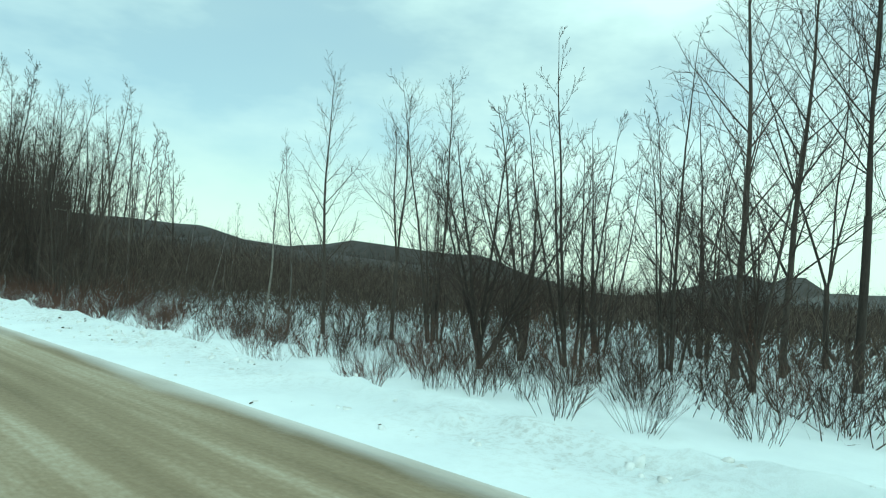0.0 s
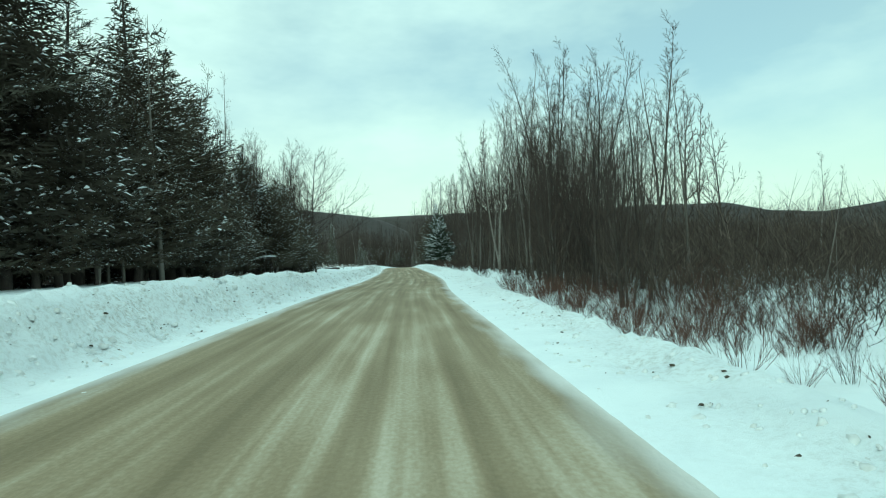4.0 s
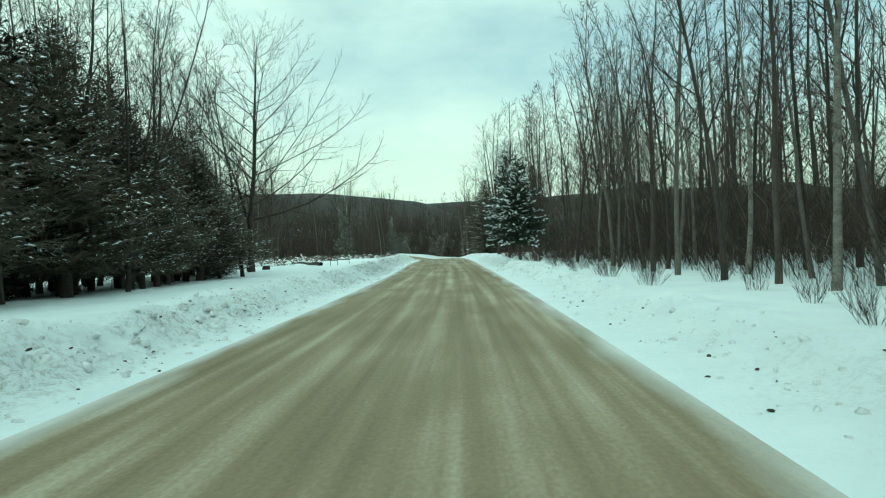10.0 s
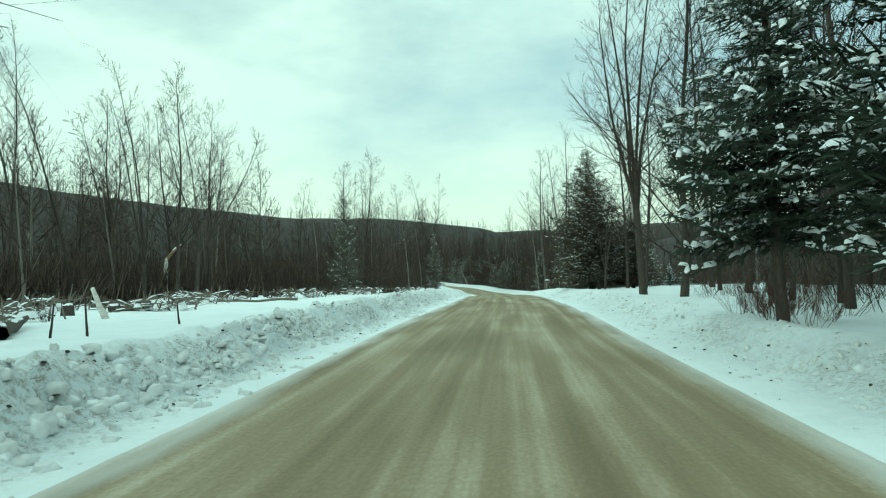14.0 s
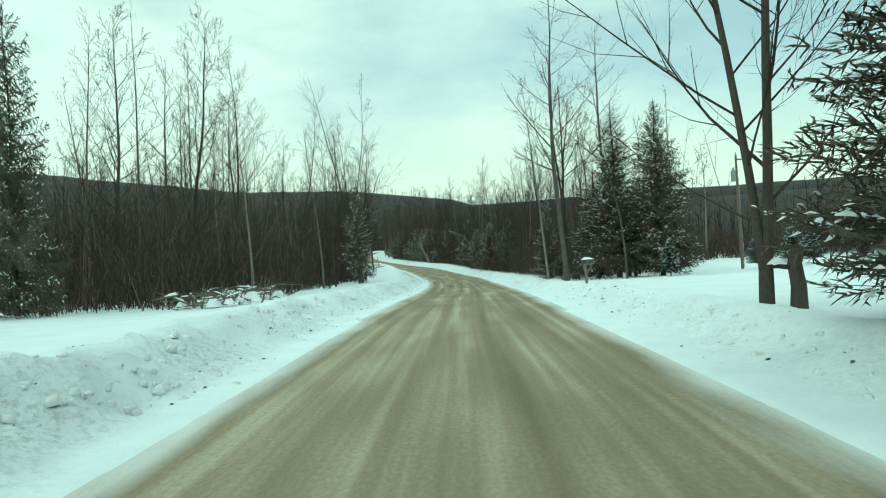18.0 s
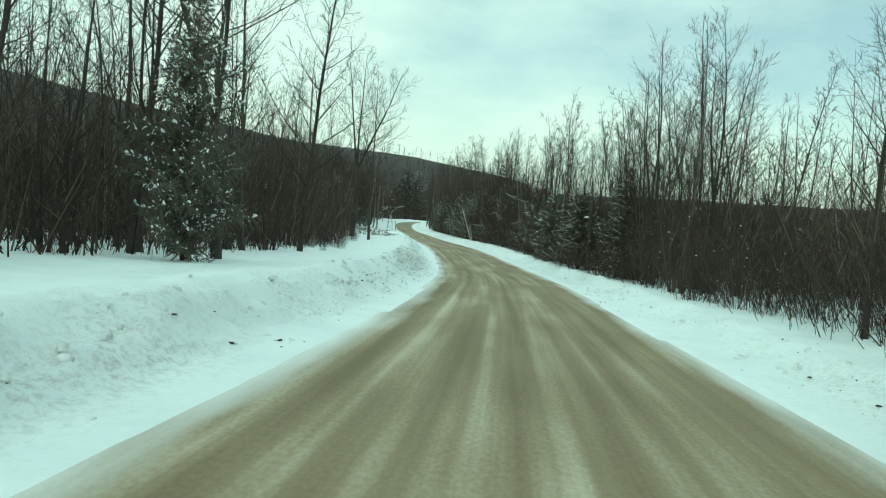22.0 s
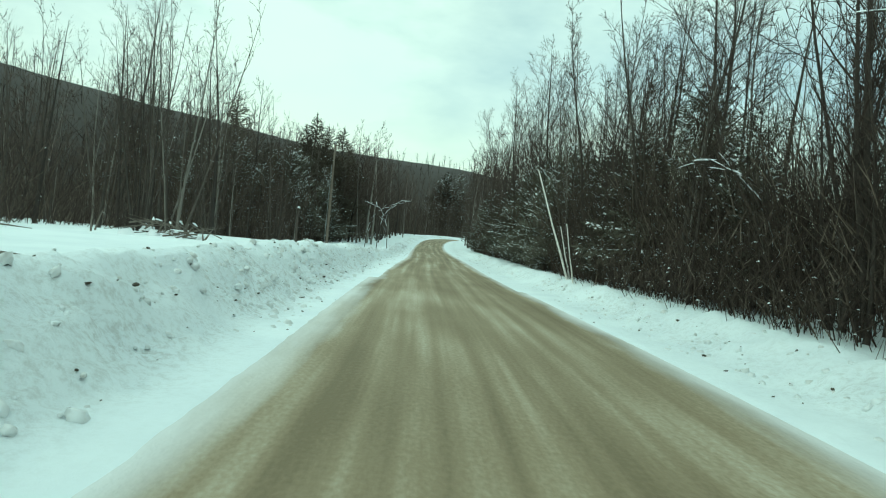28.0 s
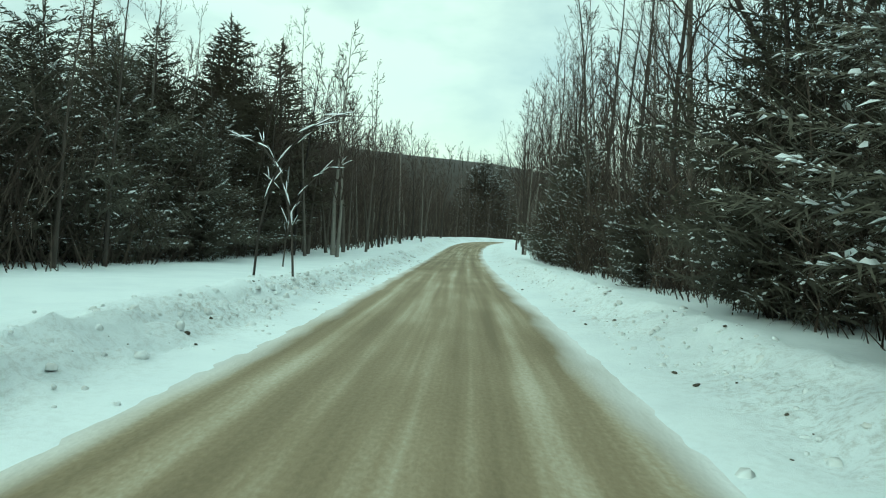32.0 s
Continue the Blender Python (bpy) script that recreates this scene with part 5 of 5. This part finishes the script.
log("fallen_log", gz(-12.0, 106.0, 0.05), gz(-15.5, 104.4, 0.12), 0.07, "long thin pole lying on the snow", WOOD_GREY, False, "logging debris")
log("leaning_pole", gz(-13.2, 48.6), gz(-12.6, 49.2, 2.4), 0.09, "pale leaning dead stem at the wood's edge", BARK_PALE, False, "leaning dead stems")
log("leaning_pole", gz(-16.2, 40.3), gz(-13.2, 40.6, 2.9), 0.07, "thin leaning dead stem with snow", BARK_PALE, True, "leaning dead stems")
log("fallen_log", gz(9.2, 75.2, 0.3), gz(11.6, 76.3, 0.25), 0.08, "bent snow-covered branch near shrubs", BARK, True)
log("fallen_log", gz(-9.0, 246.5, 0.1), gz(-12.6, 247.6, 0.12), 0.11, "dark log lying under the evergreens", BARK, True)
log("leaning_birch", gz(-14.75, 235.1, -0.1), (-16.3, 235.9, 4.5), 0.042, "white birch stem leaning towards the road", BARK_WHITE, False, "white birch stems")
log("leaning_birch", gz(-14.66, 235.0, -0.1), (-15.2, 235.3, 2.3), 0.03, "thin white birch stem leaning towards the road", BARK_WHITE, False, "white birch stems")
log("leaning_birch", gz(-14.5, 234.3, -0.1), (-14.95, 234.8, 2.4), 0.028, "short white birch stem leaning towards the road", BARK_WHITE, False, "white birch stems")


def brush_pile(x, y, size, seed):
    r = random.Random(seed); s, c = Shape(), Shape()
    t = thing("brush_pile", "tangled pile of cut branches dusted with snow", "brush pile", pose(*gz(x, y)), "brush piles")
    for k in range(46):
        a = r.uniform(0, 6.283); d = Vector((math.cos(a), math.sin(a), r.uniform(-0.1, 0.45))).normalized()
        p = Vector((r.uniform(-1, 1) * size, r.uniform(-0.6, 0.6) * size, r.uniform(0.02, 0.42) * (0.6 + 0.5 * size)))
        pts, rad = grow(r, p - d * size * 0.5, d, size * r.uniform(0.7, 1.5), r.uniform(0.012, 0.04), 0.1, -0.03, 3)
        s.tube(pts, rad, 4, False)
        if k % 3 == 0: c.pad(p + Vector((0, 0, 0.05)), d, size * 0.2, 0.04, 0.035, k)
    for k in range(9):
        p = Vector((r.gauss(0, 0.8) * size, r.gauss(0, 0.6) * size, -0.1)); h = size * r.uniform(0.3, 0.75); d = Vector((r.uniform(-0.5, 0.5), r.uniform(-0.5, 0.5), 1))
        s.tube([p, p + d * h * 0.5, p + d * h + Vector((0.04, 0.02, 0))], [0.035, 0.028, 0.014], 5)
    for k in range(10):
        q = r.uniform(0.10, 0.26); c.pad(Vector((r.gauss(0, 0.7) * size, r.gauss(0, 0.55) * size, r.uniform(-0.03, 0.22))), Vector((r.uniform(-1, 1), r.uniform(-1, 1), 0)), q * 1.4, q, q * 0.8, k + 0.3)
    part("branch_tangle", s, WOOD_GREY, t)["kind"] = "stuff"
    part("snow_cover", c, SNOW, t, smooth=True)["kind"] = "stuff"
    return t


for k, (x, y, q) in enumerate(((-20.5, 88, 1.6), (-16.5, 92, 1.3), (-19, 94.5, 1.7), (-14.8, 98, 1.2), (-21, 100, 2.0), (-17, 104, 1.6), (-13.6, 112, 1.3), (-12.6, 119.5, 1.2), (-24, 96, 1.6), (-17.5, 109, 1.4), (-22, 113, 1.6), (-16.5, 117, 1.3), (-25, 84, 1.4), (-13.5, 127, 1.1), (-11.5, 136, 1.2), (-12.0, 141.5, 1.6), (-13.5, 143.5, 1.5), (-11.9, 139.0, 0.9), (-15.6, 43, 1.1), (-16.6, 37, 1.2), (-24.2, 213.5, 1.8), (-21.5, 215.5, 1.5), (-27.8, 229.5, 1.3), (-15.8, 35.0, 1.0))):
    brush_pile(x, y, q, 300 + k)


def snag(x, y):
    t = thing("dead_snag", "broken pale dead trunk with a snapped top", "snag", pose(*gz(x, y)))
    s = Shape(); s.tube([Vector(p) for p in ((0, 0, -0.4), (0.05, 0, 1.2), (0.0, 0.05, 2.6), (0.1, 0, 3.4))], [0.24, 0.2, 0.17, 0.1], 8)
    part("trunk", s, BARK_WHITE, t, smooth=True)
    b = Shape(); b.tube([Vector(p) for p in ((0, 0, 3.1), (0.5, 0.1, 3.8), (1.3, 0.2, 4.4))], [0.11, 0.1, 0.05], 6)
    part("broken_limb", b, WOOD_CUT, t, smooth=True)
    c = Shape(); c.pad(Vector((0.9, 0.15, 4.2)), Vector((0.8, 0.1, 0.55)), 0.5, 0.1, 0.09, 3)
    part("snow_cap", c, SNOW, t, smooth=True)


snag(-28.9, 122.7)


def broken_trunk(x, y, h):
    t = thing("snag", "dark standing dead trunk snapped off at the top", "snag", pose(*gz(x, y)))
    s = Shape(); s.tube([Vector(p) for p in ((0, 0, -0.4), (0.03, 0, h * 0.4), (0.0, 0.04, h * 0.8), (0.03, 0, h), (0.05, 0.02, h + 0.12))], [0.17, 0.13, 0.12, 0.12, 0.05], 8)
    part("trunk", s, BARK, t, smooth=True)
    b = Shape(); b.tube([Vector(p) for p in ((0, 0, h * 0.72), (-0.25, 0.05, h * 0.76), (-0.4, 0.05, h * 0.75))], [0.05, 0.04, 0.02], 5)
    part("stub", b, BARK, t, smooth=True)
    c = Shape(); c.pad(Vector((-0.25, 0.05, h * 0.76 + 0.06)), Vector((1, 0, 0)), 0.2, 0.07, 0.07, 3)
    part("snow_cap", c, SNOW, t, smooth=True)


broken_trunk(-2.2, 196.0, 4.3); broken_trunk(3.15, 126.0, 0.95)


def pole_shelter(x, y, turn):
    """Dark posts carrying a bowed snow-covered pole."""
    t = thing("pole_shelter", "small open rack of dark posts under a bowed snow-covered pole", "shelter", pose(*gz(x, y), 0, 0, turn))
    for dx, dy, h in ((-0.85, 0.0, 1.62), (0.0, 0.05, 1.9), (0.8, -0.05, 1.95), (-0.5, 0.7, 1.6), (0.6, 0.75, 1.8)):
        s = Shape(); s.tube([Vector((dx, dy, -0.3)), Vector((dx + 0.05, dy, h * 0.5)), Vector((dx, dy, h))], [0.06, 0.05, 0.045], 6)
        part("post", s, BARK, t, smooth=True)
    for dy in (0.0, 0.7):
        s = Shape(); s.tube([Vector((-1.15, dy, 1.5)), Vector((-0.5, dy, 1.78)), Vector((0.2, dy, 1.93)), Vector((1.1, dy, 1.95))], [0.06, 0.065, 0.06, 0.05], 7)
        part("roof_pole", s, BARK, t, smooth=True)
        for k in range(6):
            q = -1.0 + 0.38 * k; c = Shape(); c.pad(Vector((q, dy, 1.63 + 0.32 * math.sin((q + 1.1) * 0.9))), Vector((1, 0, 0.25 - 0.1 * k / 2)), 0.29, 0.13, 0.15, k)
            part("snow_cap", c, SNOW, t, smooth=True)


def mailbox(x, y, turn, size=1.0):
    t = thing("mailbox", "snow-topped dark mailbox on a braced wooden post", "mailbox", pose(*gz(x, y), 4, 0, turn) @ Matrix.Scale(size, 4), "roadside mailboxes")
    s = Shape(); s.tube([Vector((0, 0, -0.3)), Vector((0.02, 0, 0.4)), Vector((0, 0, 0.95))], [0.065, 0.06, 0.06], 6); part("post", s, WOOD_GREY, t)
    s = Shape(); s.tube([Vector((0, 0, 0.38)), Vector((-0.32, 0, 0.92))], [0.045, 0.045], 5); part("brace", s, WOOD_GREY, t)
    s = Shape(); s.tube([Vector((0, 0, 0.38)), Vector((0.1, 0, 0.9))], [0.04, 0.04], 5); part("brace", s, WOOD_GREY, t)
    s = Shape(); s.box((-0.42, -0.11, 0.92), (0.2, 0.11, 0.97)); part("shelf", s, WOOD_GREY, t)
    s = Shape()
    prof = [(-0.1, 0), (0.1, 0)] + [(0.1 * math.cos(a), 0.12 + 0.1 * math.sin(a)) for a in (0, 0.52, 1.05, 1.57, 2.09, 2.62, 3.14)]
    n = len(prof)
    for xx in (-0.4, 0.16): s.v += [(xx, p, 0.972 + q) for p, q in prof]
    s.f += [tuple(range(n))[::-1], tuple(range(n, 2 * n))] + [(k, (k + 1) % n, n + (k + 1) % n, n + k) for k in range(n)]
    box = part("box", s, BOX_DARK, t)
    s = Shape(); s.box((-0.415, -0.09, 0.985), (-0.402, 0.09, 1.17)); part("door", s, METAL_GREY, box)
    s = Shape(); s.box((-0.1, 0.102, 1.02), (-0.08, 0.115, 1.2)); part("flag", s, METAL_GREY, box)
    c = Shape(); c.pad(Vector((-0.12, 0, 1.2)), Vector((1, 0, 0)), 0.33, 0.13, 0.09, 5); part("snow_cap", c, SNOW, t, smooth=True)


def utility_pole(x, y, height, turn, can):
    t = thing("utility_pole", "weathered wooden utility pole" + (" carrying a grey transformer" if can else " with a short top pin"), "utility pole", pose(*gz(x, y), 0, 0, turn), "utility poles")
    s = Shape(); s.tube([Vector((0, 0, -0.6)), Vector((0.01, 0, height * 0.5)), Vector((0, 0, height))], [0.10, 0.085, 0.07] if can else [0.085, 0.07, 0.055], 10); part("shaft", s, POLE_WOOD, t, smooth=True)
    s = Shape(); s.tube([Vector((0, 0, height)), Vector((0, 0, height + 0.18))], [0.03, 0.045], 6); part("insulator", s, METAL_GREY, t)
    if can:
        s = Shape(); s.box((-0.5, -0.05, height - 0.32), (0.06, 0.05, height - 0.24)); part("bracket", s, POLE_WOOD, t)
        s = Shape(); s.tube([Vector((0.27, 0, height - 1.75)), Vector((0.27, 0, height - 1.7)), Vector((0.27, 0, height - 1.05)), Vector((0.27, 0, height - 1.0))], [0.12, 0.16, 0.16, 0.08], 12)
        tr = part("transformer", s, METAL_GREY, t)
        for dy in (-0.05, 0.05):
            s = Shape(); s.tube([Vector((0.27, dy, height - 1.0)), Vector((0.27, dy, height - 0.82))], [0.03, 0.02], 6); part("bushing", s, WOOD_GREY, tr)
        s = Shape(); s.box((0.08, -0.04, height - 1.5), (0.14, 0.04, height - 1.2)); part("mount", s, METAL_GREY, t)
    s = Shape(); s.box((-0.17, -0.04, 1.4), (-0.13, 0.04, 1.75)); part("meter_tag", s, METAL_GREY, t)
    s = Shape(); s.tube([Vector((-0.15, 0, 0.1)), Vector((-0.14, 0, 2.6)), Vector((-0.12, 0, height * 0.8))], [0.015] * 3, 4); part("conduit", s, METAL_GREY, t)
    return t


pole_shelter(-14.0, 47.1, 12)
mailbox(1.75, 141.6, 195, 0.82)
utility_pole(14.4, 159.6, 7.6, 200, True)
utility_pole(-30.95, 248.9, 6.7, 20, False)


def marker_post(x, y, h, lean):
    t = thing("marker_post", "thin dark wooden post leaning in the snow", "post", pose(*gz(x, y), lean, lean * 0.6, 0), "roadside posts")
    s = Shape(); s.tube([Vector((0, 0, -0.3)), Vector((0, 0, h * 0.6)), Vector((0.02, 0, h))], [0.035, 0.032, 0.03], 6); part("post", s, BARK, t)
    c = Shape(); c.pad(Vector((0.02, 0, h + 0.02)), Vector((1, 0, 0)), 0.05, 0.05, 0.05, 2); part("snow_cap", c, SNOW, t, smooth=True)


marker_post(-23.2, 229.6, 1.2, -20); marker_post(8.9, 28.9, 1.6, 1)


def house(x, y, turn):
    """Gabled house, partly behind the spruces: walls, roof, windows with frames."""
    t = thing("house", "dark grey-brown gabled house behind the spruces", "house", pose(x, y, float(ground_z(x, y)) + 0.1, 0, 0, turn))
    w, d, e, g = 4.0, 5.5, 3.6, 6.6
    for sx in (-1, 1):
        wall = Shape(); wall.box((sx * w - 0.1, -d, -0.4), (sx * w + 0.1, d, e)); part("side_wall", wall, SIDING, t)
    for sy in (-1, 1):
        s = Shape(); base = 0
        for yy in (sy * d - 0.1, sy * d + 0.1):
            s.v += [(-w - 0.1, yy, -0.4), (w + 0.1, yy, -0.4), (w + 0.1, yy, e), (0, yy, g), (-w - 0.1, yy, e)]
        s.f += [(0, 1, 2, 3, 4), (9, 8, 7, 6, 5)] + [(k, (k + 1) % 5, 5 + (k + 1) % 5, 5 + k) for k in range(5)]
        part("gable_wall", s, SIDING, t)
        for k in range(18):
            z = 0.1 + k * 0.2
            b = Shape(); b.box((-w - 0.12, sy * d + sy * 0.1 - 0.012, z), (w + 0.12, sy * d + sy * 0.1 + 0.022, z + 0.185)); part("clapboard", b, SIDING, t)
        for px, pz in ((-1.6, 1.0), (1.6, 1.0), (0, 3.7)):
            yy = sy * (d + 0.13)
            fr = Shape(); fr.box((px - 0.5, yy - 0.03, pz), (px + 0.5, yy + 0.03, pz + 0.09)); fr.box((px - 0.5, yy - 0.03, pz + 1.21), (px + 0.5, yy + 0.03, pz + 1.3))
            for q in (-0.5, -0.04, 0.42): fr.box((px + q, yy - 0.03, pz + 0.09), (px + q + 0.08, yy + 0.03, pz + 1.21))
            win = part("window", fr, FRAME_WHITE, t, "white-framed window")
            gl = Shape(); gl.box((px - 0.42, yy - 0.012, pz + 0.09), (px + 0.42, yy + 0.008, pz + 1.21)); part("pane", gl, GLASS, win)
    for sx in (-1, 1):
        n = Vector((g - e, 0, w)).normalized(); s = Shape()
        a = [Vector((0, -d - 0.5, g + 0.1)), Vector((0, d + 0.5, g + 0.1)), Vector((sx * (w + 0.6), d + 0.5, e - 0.35)), Vector((sx * (w + 0.6), -d - 0.5, e - 0.35))]
        s.v += [tuple(p) for p in a] + [tuple(p + Vector((0, 0, 0.18))) for p in a]
        s.f += [(0, 1, 2, 3), (7, 6, 5, 4)] + [(k, (k + 1) % 4, 4 + (k + 1) % 4, 4 + k) for k in range(4)]
        part("roof_slope", s, ROOFING, t)
    return t


house(19.5, 108, 10)


# ---- the bent, snow-coated saplings that lean over the banks ----
def bent_sapling(x, y, height, out, seed):
    """A sapling bowed over in an arch, with snow along it."""
    r = random.Random(seed)
    t = thing("bent_sapling", "bare sapling bowed over by snow along its stem", "sapling", pose(*gz(x, y), 0, 0, out), "bowed saplings")
    s, c = Shape(), Shape()
    pts = [Vector((height * 0.75 * f ** 2.2, 0.1 * math.sin(3 * f), height * math.sin(f * 1.75) * 0.98)) for f in (0, .17, .34, .5, .66, .83, 1)]
    s.tube(pts, [0.036, 0.033, 0.03, 0.026, 0.02, 0.012, 0.005], 5)
    for k in range(1, 6):
        for _ in range(3):
            p = pts[k]; d = (pts[k + 1] - p).normalized() + Vector((r.uniform(-.6, .6), r.uniform(-.9, .9), r.uniform(-.2, .6)))
            e = p + d.normalized() * height * r.uniform(0.15, 0.35)
            s.tube([p, p.lerp(e, 0.5) + Vector((0, 0, 0.05)), e], [0.014, 0.009, 0.003], 3, False)
            if r.random() < 0.6: c.pad(p.lerp(e, 0.45) + Vector((0, 0, 0.05)), e - p, (e - p).length * 0.25, 0.018, 0.02, r.random())
        if k > 1: c.pad(pts[k] + Vector((0, 0, 0.05)), pts[k + 1] - pts[k], height * 0.08, 0.026, 0.03, k)
    part("stem", s, BARK, t, smooth=True)["kind"] = "stuff"
    part("snow_cover", c, SNOW, t, smooth=True)["kind"] = "stuff"
    return t


for k, (x, y, h, o) in enumerate(((-33.9, 266.1, 4.6, 0), (-33.2, 267.0, 4.2, 170), (-6.6, 220.4, 5.4, 150), (-5.0, 206.0, 3.6, 170), (-38.5, 275.0, 4.4, 10), (-9.6, 226.5, 3.6, 160))):
    bent_sapling(x, y, h, o, 500 + k)


# ---- clods of ploughed snow along the banks ----
def clods():
    """Broken blocks of ploughed snow, and the dark grit and frozen dirt among them."""
    r = random.Random(12); s, dirt = Shape(), Shape()
    pts = []
    for _ in range(42000):
        y = r.uniform(-30, 300); lft = r.random() < 0.76
        u = (float(np.interp(y, WAY_Y, WAY_W)) + abs(r.gauss(1.65, 0.5))) * (-1 if lft else 1)
        if r.random() < float(heavy_grit(y)) * (0.5 + 0.75 * lumps(u * 0.3 + 5, y * 0.17)): pts.append((u, y))
    ys = np.array([p[1] for p in pts]); xs = way_x(ys) + np.array([p[0] for p in pts]) / way_cos(ys); zs = ground_z(xs, ys)
    def lump(shape, x, y, z, q, flat):
        b = len(shape.v); a0 = r.random() * 6; tx, ty = r.uniform(-0.3, 0.3), r.uniform(-0.3, 0.3); lo = r.uniform(0.8, 1.3)
        for ring, lift in ((0.9, -0.7), (1.0, 0.0), (0.62, 0.6)):
            for k in range(5):
                a = a0 + 6.283 * k / 5 + lift * 0.7; w = q * ring * r.uniform(0.7, 1.25); dx, dy = math.cos(a) * w * lo, math.sin(a) * w
                shape.v.append((x + dx, y + dy, z + q * lift * flat * r.uniform(0.7, 1.3) + tx * dx + ty * dy))
        shape.f += [(b + 5 * i + k, b + 5 * i + (k + 1) % 5, b + 5 * i + 5 + (k + 1) % 5, b + 5 * i + 5 + k) for i in (0, 1) for k in range(5)] + [tuple(b + 10 + k for k in range(5))]
    for x, y, z in zip(xs, ys, zs):
        lft = x < way_x(y)
        q = 0.025 + (0.045 + 0.055 * float(heavy_grit(y)) if lft else 0.05) * r.random() ** 2.6
        lump(s, x, y, z - 0.15 * q, q, r.uniform(0.75, 1.1))
        if r.random() < 0.3:
            q = 0.010 + 0.030 * r.random() ** 3; dx = r.gauss(0, 0.16); dy = r.gauss(0, 0.16)
            lump(dirt, x + dx, y + dy, float(ground_z(x + dx, y + dy)) + 0.3 * q, q, 0.6)
    m = material("gritty_snow_clods", (0.83, 0.87, 0.89), 0.8, (0.66, 0.66, 0.64), 1.3, 9, 0.3, 0.02, 0.3)
    d = material("frozen_dirt", (0.10, 0.085, 0.065), 0.95, (0.05, 0.042, 0.034), 4, 30, 0.3, 0.01, 0.4)
    tagged(new("dirt_lumps", dirt.mesh("dirt_lumps", d, True)), "small dark lumps of frozen dirt and grit in the banks", "dirt", kind="stuff")
    return tagged(new("snow_clods", s.mesh("snow_clods", m, True)), "gritty broken clods of ploughed snow along the banks", "snow", kind="stuff")


clods()
